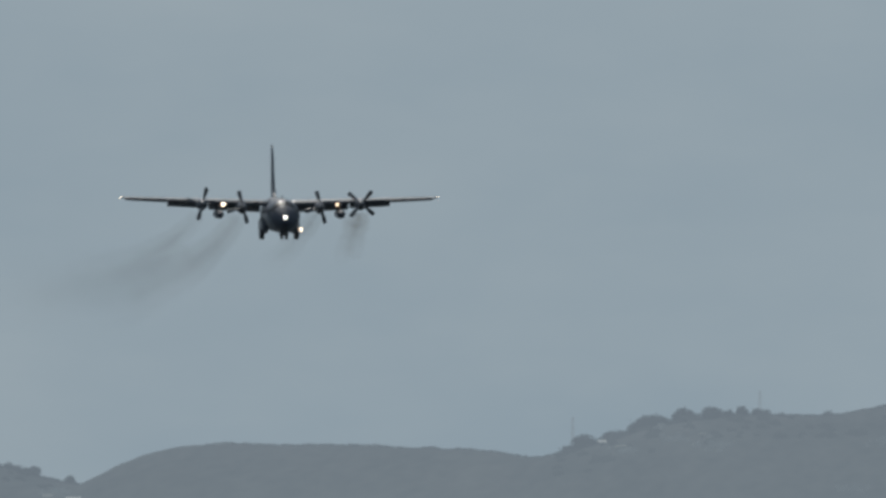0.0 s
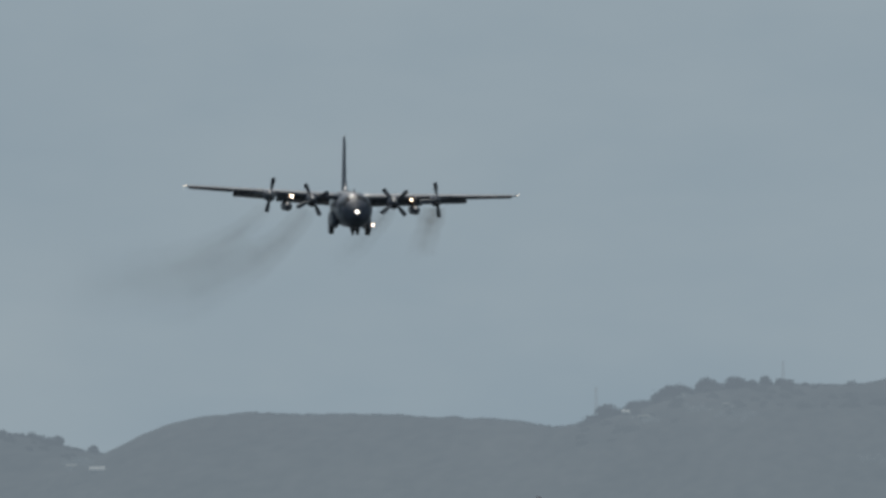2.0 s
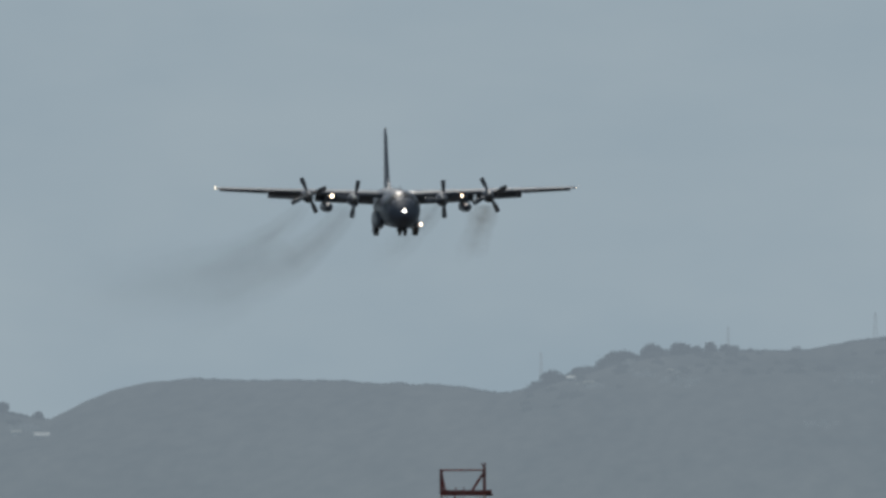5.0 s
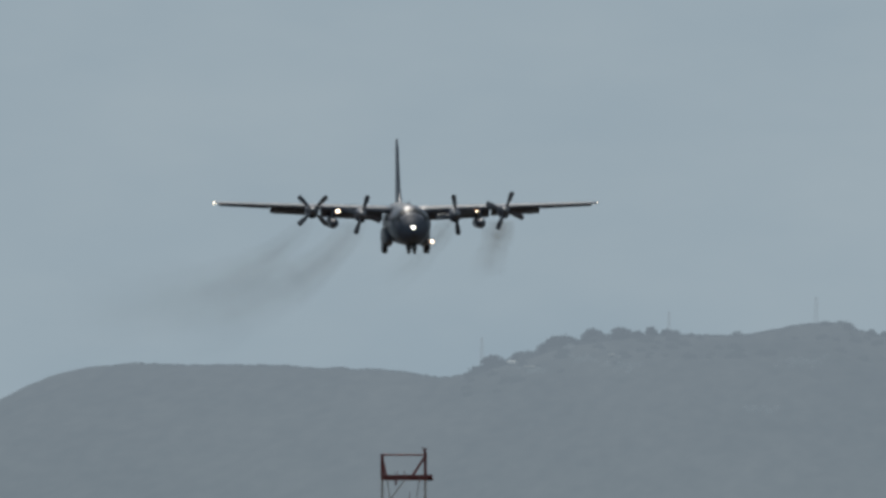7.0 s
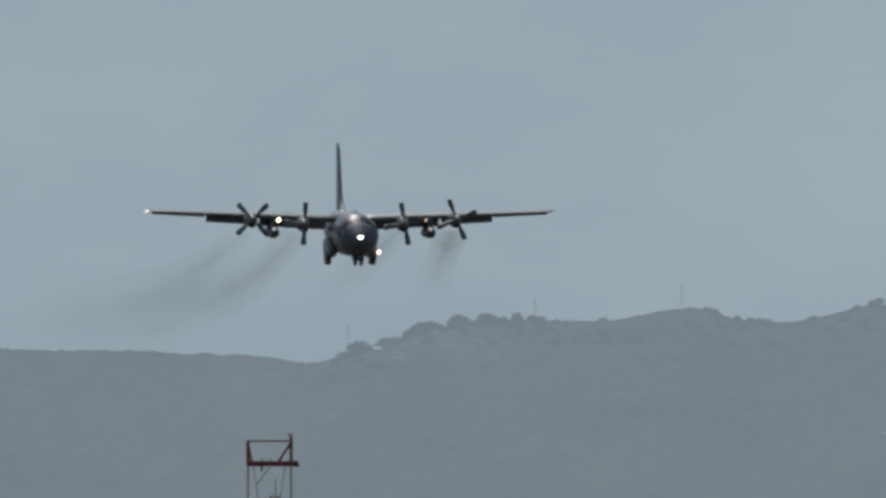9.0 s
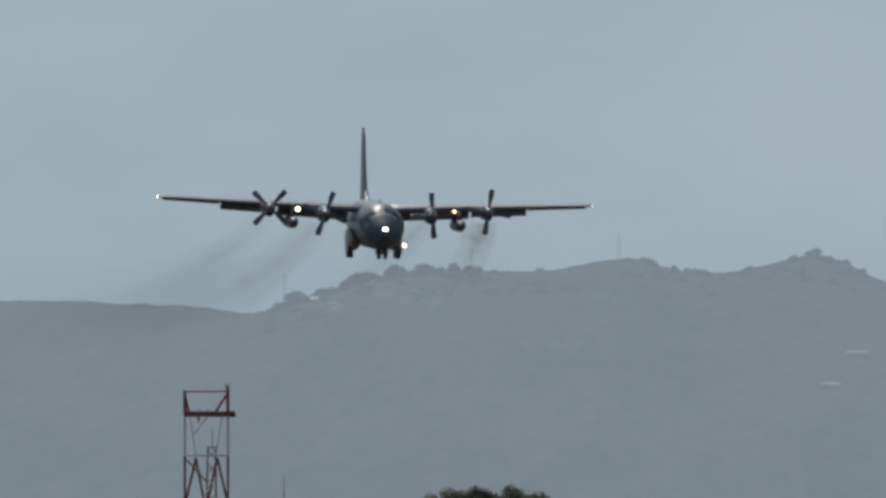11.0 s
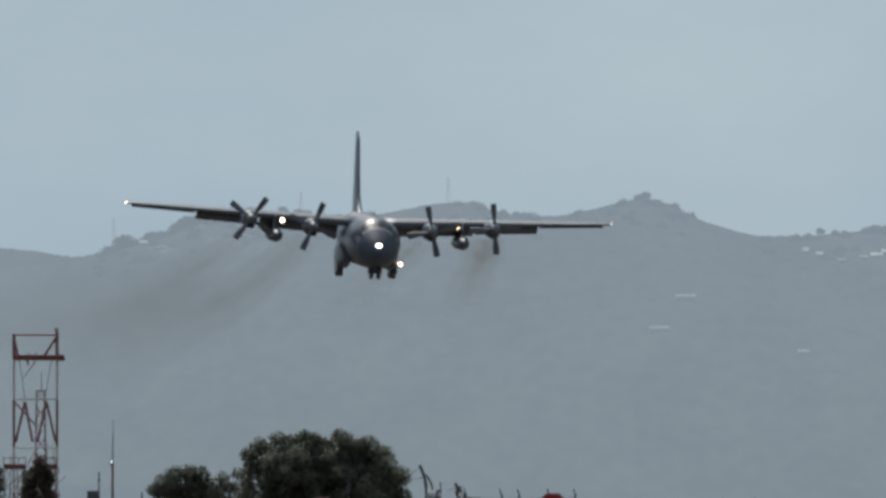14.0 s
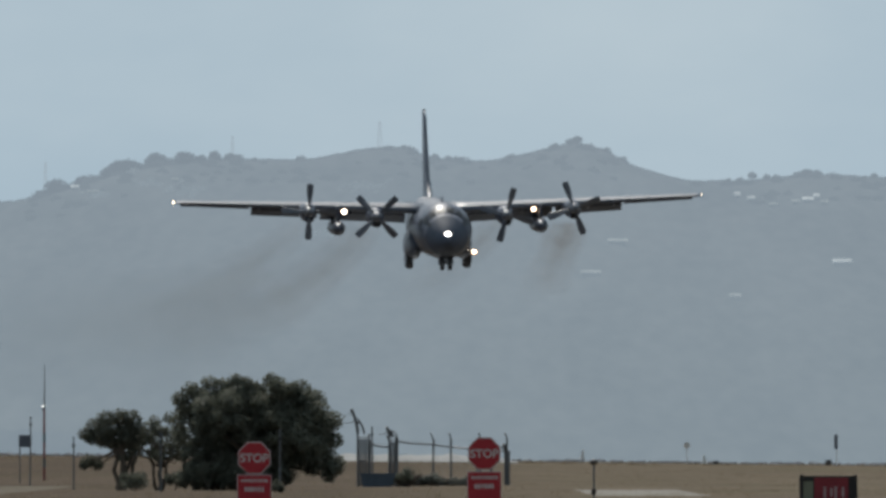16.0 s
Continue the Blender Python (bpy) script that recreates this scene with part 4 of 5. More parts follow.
# the dark heart of the crown, down to the ground
big += [(dx, dy, z, 0.85) for dx, z in ((-2.2, 3.0), (-1.1, 3.4), (0, 3.6), (1.1, 3.3), (2.0, 2.6), (-1.6, 2.2), (-0.5, 2.4), (0.6, 2.3), (1.5, 1.9), (2.4, 1.6), (0.1, 1.4), (1.1, 1.4)) for dy in (-0.5, 0.5)]
big += [(3.2, -0.3, 1.0, 0.5), (-1.5, 0, 4.5, 0.5), (0.9, 0.2, 4.55, 0.5), (1.5, 0.1, 4.3, 0.5), (-0.4, 0.3, 4.6, 0.45), (-2.6, 0.2, 4.1, 0.5), (-3.1, 0.1, 3.6, 0.5),
        (2.3, -0.2, 3.75, 0.5), (3.0, 0, 2.9, 0.5), (3.35, 0, 2.2, 0.45), (-3.4, 0, 3.0, 0.42), (-3.3, 0, 2.3, 0.4), (-2.6, -0.4, 1.7, 0.45), (-1.9, 0.2, 1.0, 0.4), (0.4, -0.5, 0.7, 0.5),
        (-3.35, 0, 4.0, 0.42), (-2.9, 0.2, 4.4, 0.42), (-2.1, 0.1, 4.65, 0.42), (1.9, 0, 4.45, 0.45), (2.6, 0.1, 4.0, 0.45), (0.6, 0, 4.8, 0.4), (-0.9, 0, 4.75, 0.4),
        (3.1, 0, 1.55, 0.45), (3.5, 0.1, 1.2, 0.4), (2.4, 0, 1.0, 0.5), (-0.6, 0.1, 0.8, 0.5), (-1.2, -0.2, 0.5, 0.42),
        (-2.4, 0.1, 1.25, 0.42), (-1.6, 0, 1.6, 0.5), (-0.9, 0.2, 1.5, 0.5), (-0.2, -0.2, 1.4, 0.5), (0.6, 0.1, 1.3, 0.5), (1.3, 0, 1.5, 0.5), (2.0, 0.1, 1.5, 0.5), (-3.0, 0.1, 1.8, 0.4)]
tree("tree", -8.1, 790, "broad dark evergreen tree with a dense domed crown beside the fence", 1.5, 0.32, big, 0.075, 800, 21)
small = [(0.3, 0.1, 2.6, 0.5), (-0.9, 0.1, 2.5, 0.46), (-0.35, 0, 2.2, 0.46), (0.5, 0, 2.05, 0.42), (-0.75, 0.2, 2.15, 0.38), (0.75, 0.1, 2.35, 0.4), (0.0, 0, 3.2, 0.45), (-0.6, 0.1, 3.12, 0.46), (0.55, 0.1, 3.15, 0.45), (-1.1, 0, 2.8, 0.42), (-1.5, 0.1, 2.45, 0.34), (-1.25, -0.1, 2.25, 0.3), (0.8, -0.1, 2.75, 0.42), (0.1, 0.3, 2.75, 0.5),
         (-0.55, -0.3, 2.6, 0.46), (0.35, -0.3, 2.3, 0.4), (-0.1, 0.2, 1.95, 0.36), (0.0, 0, 2.35, 0.42), (-1.35, 0.2, 1.3, 0.36), (-0.95, 0, 1.15, 0.32), (-1.55, 0.1, 1.1, 0.22), (0.55, 0.2, 1.75, 0.36), (0.2, 0.1, 1.45, 0.3)]
tree("tree", -14.1, 790, "small dark evergreen tree with a leaning trunk and patchy crown", 1.9, 0.17, small, 0.07, 850, 22, ((0.12, 0.7, 2.2), (-0.08, -0.3, 2.3), (0.15, 1.0, 1.9)))
mid = dome(0.0, 1.9, 1.1, 1.2, 1.0, 22, 14, 0.32, 0.48, 0.8) + [(-0.2, 0, 3.0, 0.34), (0.5, 0, 3.15, 0.36), (0.95, 0, 2.6, 0.4), (0.9, 0, 3.3, 0.36)]
tree("tree", -12.4, 792, "slender grey-green tree between two dark evergreens", 1.1, 0.12, mid, 0.065, 600, 23, ((0.1, 0.6, 1.9), (-0.1, -0.5, 1.8)))
for x, y, s, seed in ((-13.1, 770, 0.6, 1), (-10.3, 788, 0.9, 4), (-6.9, 742, 0.32, 12), (-10.8, 789, 0.8, 17), (-9.8, 789, 1.1, 18), (-8.7, 789, 1.15, 19), (-11.7, 789, 0.5, 22)):
    tree("shrub", x, y, "low rounded green shrub in dry grass", 0.2, 0.04, dome(0, s * 0.7, s, s * 0.6, s, 7, 40 + seed, s * 0.35, s * 0.6, 0.05), 0.06, 700, 60 + seed)


def scrub(x, y, width, height, seed, label, leaf=None, clumps=210, ragged=0.32):
    """A loose windswept bush, its bare twigs standing out over the leaves."""
    rng = random.Random(seed)
    t = thing("windswept_bush", pose(x, y, lie(x, y)), label, "shrub")
    bm = bmesh.new()
    for i in range(44):
        a = rng.uniform(-0.5, 0.5) * width
        limb(bm, (a * 0.5, rng.uniform(-0.3, 0.3), -0.05), (a + rng.uniform(-0.2, 0.7), rng.uniform(-0.5, 0.5), height * rng.uniform(0.7, 1.08) * (1 - 0.35 * abs(2 * a / width))), 0.035, 0.014, rng, 6, 0.1)
    part("branches", bm, M_BARK, t)
    verts, faces = [], []
    for i in range(clumps):
        a = rng.uniform(-0.5, 0.5) * width
        top = height * (0.84 + ragged * noise.noise((a * (1.0 + ragged), seed * 2.3, 0.0)) - 0.12 * abs(2 * a / width) ** 3)
        r = rng.uniform(0.1, 0.26)
        leaf_cloud(verts, faces, (a, rng.uniform(-0.6, 0.6), top * rng.uniform(0.25, 1.0) ** 0.5), r, 90, 0.06, rng, 0.9, 0.2)
    cloud_object("foliage", verts, faces, leaf or M_DRYLEAF, t)


def canes(x, y, height, reach, seed):
    """Bare arching canes that bend over to one side."""
    rng = random.Random(seed)
    t = thing("arching_canes", pose(x, y, lie(x, y)), "bare grey canes arching over beside a windswept bush", "shrub")
    for k in range(7):
        bm = bmesh.new()
        r, h = -reach * rng.uniform(0.5, 1.0), height * rng.uniform(0.86, 1.0)
        pts = [Vector((0.15 * k + r * (i / 9) ** 1.7, 0.1 * k, h * (1.0 - (1 - i / 6.5) ** 2) if i < 9 else h * 0.83)) for i in range(10)]
        for i in range(9):
            pts[i + 1] += Vector((rng.gauss(0, 0.05), 0, rng.gauss(0, 0.05)))
            bar(bm, pts[i], pts[i + 1], 0.026 - 0.002 * i, 5, 0.024 - 0.002 * i)
        part("cane", bm, M_BARK, t)


scrub(-25.7, 800, 3.0, 4.35, 31, "loose windswept bush with bare twigs near the red-and-white tower", M_SCRUB, 130, 0.14)
scrub(-23.6, 806, 1.9, 4.3, 33, "narrow dark bush near the red-and-white tower", M_SCRUB, 130, 0.14)
scrub(-28.6, 810, 2.8, 4.5, 34, "loose windswept bush with bare twigs near the red-and-white tower", M_SCRUB, 130, 0.14)
scrub(-22.2, 850, 1.35, 4.3, 32, "tangled dry bush at the foot of the red-and-white tower", None, 130, 0.3)
for x, y, w, h, seed in ((-10.5, 789, 1.6, 1.6, 37), (-9.5, 789.4, 2.0, 1.5, 38), (-8.4, 789.4, 1.4, 1.4, 41), (-7.6, 789.4, 1.8, 1.4, 42)):
    scrub(x, y, w, h, seed, "ragged dark undergrowth in the shade of the domed tree", M_LEAF, 40, 0.9)
scrub(-1.95, 868, 0.8, 0.85, 43, "small dark bush beside the steel bin", M_LEAF, 30, 0.5)
scrub(-0.9, 895, 1.7, 0.5, 44, "low green scrub along the foot of the fence", M_SCRUB, 60, 0.6)
scrub(0.45, 903, 1.6, 0.4, 45, "low green scrub along the foot of the fence", M_SCRUB, 50, 0.6)
scrub(-24.6, 804, 2.0, 4.0, 46, "loose windswept bush with bare twigs near the red-and-white tower", M_SCRUB, 110, 0.3)
canes(-25.1, 798, 4.5, 1.9, 35)


# ---- the red-and-white lattice tower ----
def lattice_tower(x, y):
    g = lie(x, y)
    t = thing("lattice_tower", pose(x, y, g), "red-and-white steel lattice tower with a railed top platform", "tower")
    h = 1.07
    corners = [(-h, -h), (h, -h), (h, h), (-h, h)]
    bands = [(0, 2.4, M_TRED), (2.4, 4.66, M_TWHITE), (4.66, 7.07, M_TRED), (7.07, 9.03, M_TWHITE)]
    for cx, cy in corners:
        for z0, z1, m in bands:
            part("leg", box(bmesh.new(), cx, cy, (z0 + z1) / 2, 0.07, 0.07, z1 - z0, bevel=0.012), m, t)
    for z, m in ((2.4, M_TRED), (4.66, M_TWHITE), (7.07, M_TWHITE)):
        for i in range(4):
            a, b = corners[i], corners[(i + 1) % 4]
            part("girt", bar(bmesh.new(), (*a, z), (*b, z), 0.032, 6), m, t)
    # diagonals, bay by bay
    for z0, z1, m in bands:
        for i in range(4):
            a, b = corners[i], corners[(i + 1) % 4]
            mid_top = ((a[0] + b[0]) / 2, (a[1] + b[1]) / 2, z1 - 0.12)
            for p in (a, b):
                if z0 not in (4.66, 7.07) or i % 2:
                    part("brace", bar(bmesh.new(), (*p, z0 + 0.08), mid_top, 0.022, 6), m, t)
    for y in (-h, h):
        for ax, feet in ((-0.52, (-0.98, -0.14)), (0.55, (1.0, 0.1))):
            for fx in feet:
                part("brace", bar(bmesh.new(), (ax, y, 6.95), (fx, y, 4.95), 0.034, 6), M_TRED, t)
    part("cross_brace", bar(bmesh.new(), (-h, -h, 7.0), (0.1, -h, 5.7), 0.036, 6), M_TRED, t)
    part("cross_brace", bar(bmesh.new(), (-0.6, -h, 8.1), (0.05, -h, 8.97), 0.034, 6), M_TWHITE, t)
    for px in (-0.7, 0.72):
        part("hanger", bar(bmesh.new(), (px * 1.12, -h, 9.0), (px * 0.7, -h, 7.1), 0.03, 6), M_TWHITE, t)
    # top platform with its deck, kerb and rails; it overhangs to one side
    deck = part("platform", box(bmesh.new(), 0.18, 0, 9.07, 2.56, 2.4, 0.12, bevel=0.02), M_TRED, t, "red platform deck")
    part("kerb", box(bmesh.new(), 0.18, -1.2, 9.19, 2.56, 0.04, 0.14), M_TRED, deck)
    part("hanging_box", box(bmesh.new(), -0.36, -1.1, 8.9, 0.1, 0.2, 0.3, bevel=0.02), M_TRED, deck)
    part("bracket", box(bmesh.new(), 1.32, -1.0, 9.13, 0.24, 0.4, 0.3, bevel=0.02), M_BLACK, deck)
    for px, top in ((-h, 10.3), (h, 10.42)):
        for py in (-h, h):
            part("post", box(bmesh.new(), px, py, (9.13 + top) / 2, 0.1, 0.1, top - 9.13, bevel=0.012), M_TRED, t)
    for py in (-h, h):
        part("top_rail", bar(bmesh.new(), (-h, py, 10.27), (h, py, 10.27), 0.036, 8), M_TRED, t)
        part("knee_brace", bar(bmesh.new(), (-h + 0.22, py, 9.13), (-h, py, 10.1), 0.035, 6), M_TRED, t)
        part("knee_brace", bar(bmesh.new(), (0.38, py, 9.13), (h, py, 10.2), 0.035, 6), M_TRED, t)
        for k in (-0.35, 0.05, 0.5):
            part("baluster", bar(bmesh.new(), (k, py, 9.13), (k, py, 9.42), 0.016, 6), M_TRED, t)
    lamp = part("obstruction_light", bar(bmesh.new(), (h, -h, 10.42), (h, -h, 10.55), 0.05, 8), M_TRED, t)
    for k in (-0.12, 0.0, 0.12):
        part("spike", bar(bmesh.new(), (h + k * 0.4, -h, 10.42), (h + k, -h, 10.64), 0.018, 5), M_TRED, lamp)
    # slim mast standing inside
    m0, w = 0.26, 0.24
    for sx, sy in ((-1, -1), (1, -1), (1, 1), (-1, 1)):
        part("inner_leg", bar(bmesh.new(), (m0 + sx * w * 1.35, sy * w * 1.35, 0), (m0 + sx * w * 0.8, sy * w * 0.8, 7.4), 0.04, 6), M_TRED if sy < 0 else M_TWHITE, t)
    for k in range(9):
        z = 0.6 + k * 0.78
        for s in (-1, 1):
            part("inner_brace", bar(bmesh.new(), (m0 + s * w * 1.1, s * w * 1.1, z), (m0 - s * w * 1.1, s * w * 1.1, z + 0.72), 0.026, 5), M_TRED if k % 2 else M_TWHITE, t)
    part("inner_cap", box(bmesh.new(), m0, 0, 7.48, 0.52, 0.5, 0.1, bevel=0.02), M_TWHITE, t)
    part("rod_aerial", bar(bmesh.new(), (m0 + 0.03, 0, 7.5), (m0 + 0.03, 0, 8.42), 0.028, 6, 0.012), M_TRED, t)
    # lower working platform
    for a, b in ((-1.55, -0.45), (0.62, 1.1)):
        low = part("lower_platform", box(bmesh.new(), (a + b) / 2, -0.9, 3.72, b - a, 0.7, 0.26, bevel=0.015), M_TRED, t)
        part("rail", bar(bmesh.new(), (a, -1.2, 4.16), (b, -1.2, 4.16), 0.025, 6), M_TRED, low)
        for k in range(4):
            q = a + (b - a) * k / 3
            part("stanchion", bar(bmesh.new(), (q, -1.2, 3.8), (q, -1.2, 4.2), 0.02, 6), M_TRED, low)
    # frame of the stair under the lower platform, and a pale ladder up the inner mast
    for k, q in enumerate((-1.5, -1.2, -0.85, -0.5, 0.7, 1.0)):
        part("stair_post", bar(bmesh.new(), (q, -1.15, 0), (q, -1.15, 3.62), 0.03, 6), M_TWHITE if k % 2 else M_TRED, t)
    for z in (0.9, 1.8, 2.7):
        part("stair_rail", bar(bmesh.new(), (-1.5, -1.15, z), (-0.5, -1.15, z + 0.7), 0.025, 6), M_TRED, t)
    for q in (m0 + 0.42, m0 + 0.74):
        part("ladder_stile", bar(bmesh.new(), (q, -0.3, 0), (q - 0.12, -0.3, 5.0), 0.024, 6), M_TWHITE, t)
    for k in range(15):
        part("rung", bar(bmesh.new(), (m0 + 0.42 - 0.008 * k, -0.3, 0.3 + 0.32 * k), (m0 + 0.74 - 0.008 * k, -0.3, 0.3 + 0.32 * k), 0.016, 5), M_TWHITE, t)
    part("junction_box", box(bmesh.new(), -0.4, -1.12, 3.25, 0.5, 0.25, 0.6, bevel=0.02), M_GALV, t)
    for cx, cy in corners:
        part("footing", box(bmesh.new(), cx, cy, 0.08, 0.5, 0.5, 0.3, bevel=0.03), M_GRAVEL, t)


lattice_tower(-23.63, 900)


# ---- masts, posts and boards ----
def light_mast(x, y):
    m = thing("light_mast", pose(x, y, lie(x, y)), "thin banded mast with a lit white lamp halfway up", "mast")
    part("pole", bar(bmesh.new(), (0, 0, -0.1), (0, 0, 4.0), 0.075, 10, 0.06), M_TRED, m)
    for z in (0.7, 2.1):
        part("band", bar(bmesh.new(), (0, 0, z), (0, 0, z + 0.5), 0.08, 10, 0.078), M_GALV, m)
    part("whip", bar(bmesh.new(), (0, 0, 3.95), (0.03, 0, 6.42), 0.045, 8, 0.012), M_GALV, m)
    bm = bmesh.new()
    bmesh.ops.create_uvsphere(bm, u_segments=14, v_segments=10, radius=0.042, matrix=Matrix.Translation((-0.06, -0.06, 4.09)))
    part("lamp", bm, M_MASTLAMP, m, "lit white lamp", smooth=True)
    part("bracket", box(bmesh.new(), -0.05, -0.02, 3.93, 0.2, 0.12, 0.06, bevel=0.01), M_BLACK, m)


def fence_post(x, y, top, lean=0.0, label="thin weathered fence post standing alone in dry grass"):
    g = lie(x, y)
    p = thing("fence_post", pose(x, y, g), label, "post", "posts across the field")
    part("shaft", bar(bmesh.new(), (0, 0, -0.1), (lean, 0, top - g), 0.04, 8, 0.034), M_GALV, p)
    part("cap", bar(bmesh.new(), (lean, 0, top - g - 0.02), (lean, 0, top - g + 0.05), 0.05, 8, 0.025), M_GALV, p)
    part("insulator", box(bmesh.new(), lean, -0.06, top - g - 0.35, 0.12, 0.06, 0.1, bevel=0.01), M_BLACK, p)


light_mast(-22.0, 1000)
fence_post(-20.5, 900, 3.4, 0.03)
fence_post(-24.15, 803, 4.5, 0.03)
fence_post(-16.3, 800, 2.3)
fence_post(-11.6, 745, 2.45)
fence_post(-6.7, 745, 2.55)


def board(x, y):
    g = lie(x, y)
    b = thing("notice_board", pose(x, y, g), "small weathered grey board on two legs", "sign")
    part("panel", box(bmesh.new(), 0, 0, 2.25 - g, 0.66, 0.05, 0.64, bevel=0.01), M_WING, b)
    for s in (-1, 1):
        part("leg", bar(bmesh.new(), (s * 0.27, 0.04, -0.1), (s * 0.27, 0.04, 2.5 - g), 0.035, 6), M_GALV, b)


board(-21.9, 950)


def knob_post(x, y, top):
    p = thing("lamp_post", pose(x, y, lie(x, y)), "short thin post with a dark round lamp on top", "lamp")
    part("shaft", bar(bmesh.new(), (0, 0, -0.1), (0, 0, top - 0.1), 0.032, 8), M_GALV, p)
    bm = bmesh.new()
    bmesh.ops.create_uvsphere(bm, u_segments=14, v_segments=8, radius=0.125, matrix=Matrix.Translation((0, 0, top - 0.08)) @ Matrix.Diagonal((1, 1, 0.8, 1)))
    part("lamp_head", bm, M_BLACK, p, smooth=True)
    part("base_box", box(bmesh.new(), 0, 0, 0.32, 0.16, 0.16, 0.2, bevel=0.02), M_BLACK, p)


knob_post(4.99, 600, 1.39)


def far_marker(x, y, top, kind):
    g = lie(x, y)
    h = top - g
    if kind == "disc":
        p = thing("disc_marker", pose(x, y, g), "pale round marker board on a thin pole", "marker", "markers at the field's edge")
        part("pole", bar(bmesh.new(), (0, 0, -0.1), (0, 0, h), 0.035, 8), M_TWHITE, p)
        bm = bmesh.new()
        bmesh.ops.create_cone(bm, segments=20, radius1=0.25, radius2=0.25, depth=0.05, cap_ends=True, matrix=Matrix.Translation((0, -0.06, h - 0.25)) @ Matrix.Rotation(radians(90), 4, "X"))
        # haze put into the colour: white keeps this far disc faint
        part("disc", bm, M_WHITE, p)
    elif kind == "flag":
        p = thing("marker_mast", pose(x, y, g), "dark slim marker panel on a thin mast", "marker", "markers at the field's edge")
        part("pole", bar(bmesh.new(), (0, 0, -0.1), (0, 0, h), 0.03, 8), M_TWHITE, p)
        part("panel", box(bmesh.new(), -0.05, -0.05, h - 0.6, 0.26, 0.08, 1.15, bevel=0.06), M_WING, p)
    elif kind == "box":
        p = thing("equipment_box", pose(x, y, g), "small grey equipment box in the grass", "box", "markers at the field's edge")
        part("case", box(bmesh.new(), 0, 0, h / 2, 0.55, 0.5, h, bevel=0.1), M_GALV, p)
        part("lid", box(bmesh.new(), 0, 0, h + 0.02, 0.6, 0.56, 0.05, bevel=0.015), M_GALV, p)
    else:
        p = thing("white_marker", pose(x, y, g), "small white cone marker in the grass", "marker", "markers at the field's edge")
        part("cone", bar(bmesh.new(), (0, 0, 0), (0, 0, h), 0.22, 12, 0.06), M_WHITE, p)
        part("foot", box(bmesh.new(), 0, 0, 0.03, 0.6, 0.6, 0.08, bevel=0.02), M_WHITE, p)


far_marker(19.5, 1450, 2.5, "disc")
far_marker(20.9, 1450, 1.45, "cone")
far_marker(30.4, 1400, 3.1, "flag")
far_marker(30.6, 1440, 1.05, "box")
far_marker(11.4, 1480, 1.9, "cone")
far_marker(21.6, 1435, 0.98, "box")


# ---- fence, gate posts and bin ----
def fence_run(places, height, label):
    """Chain-link fence from place to place: posts with outward arms, rails, strands and the wire mesh."""
    x0, y0 = places[0]
    g0 = lie(x0, y0)
    t = thing("chain_link_fence", pose(x0, y0, g0), label, "fence")

    def at(p, z):
        return Vector((p[0] - x0, p[1] - y0, lie(*p) - g0 + z))

    for n, p in enumerate(places):
        post = part("post", bar(bmesh.new(), at(p, -0.1), at(p, height) + Vector((0.03 * (n % 2), 0, 0)), 0.05, 8), M_GALV, t)
        part("barb_arm", bar(bmesh.new(), at(p, height), at(p, height + 0.28) + Vector((-0.1, -0.2, 0)), 0.035, 6), M_GALV, post)
    verts, faces = [], []
    for p, q in zip(places, places[1:]):
        rail = bmesh.new()
        i0, i1 = places.index(p), places.index(q)
        h0, h1 = height * (0.93 - 0.05 * i0), height * (0.93 - 0.05 * i1)
        last = at(p, h0)
        for k in range(1, 7):
            sag = 0.03 * math.sin(math.pi * k / 6) + 0.04 * noise.noise((k * 0.9, p[0] * 3, 1.0)) * (k < 6)
            here = at(p, h0).lerp(at(q, h1), k / 6) - Vector((0, 0, sag))
            bar(rail, last, here, 0.045, 6)
            last = here
        part("rail", rail, M_GALV, t)
        part("strand", bar(bmesh.new(), at(p, height * 0.95), at(q, height * 0.95), 0.004, 4), M_GALV, t)
        d = (Vector(q) - Vector(p)).length
        n = max(3, int(abs(q[0] - p[0]) / 0.09))
        for i in range(n):
            for s in (-1, 1):
                k0 = i / n
                k1 = min(1, max(0, k0 + s * 0.7))
                a = at(p, 0.1).lerp(at(q, 0.1), k0)
                b = at(p, 0.1).lerp(at(q, 0.1), k1) + Vector((0, 0, abs(k1 - k0) / 0.7 * height * 0.64))
                j = len(verts)
                w = Vector((0.004, 0, 0.004))
                verts += [a, a + w, b + w, b]
                faces.append((j, j + 1, j + 2, j + 3))
    tagged(cloud_object("wire_mesh", verts, faces, M_GALV, t), kind="stuff")


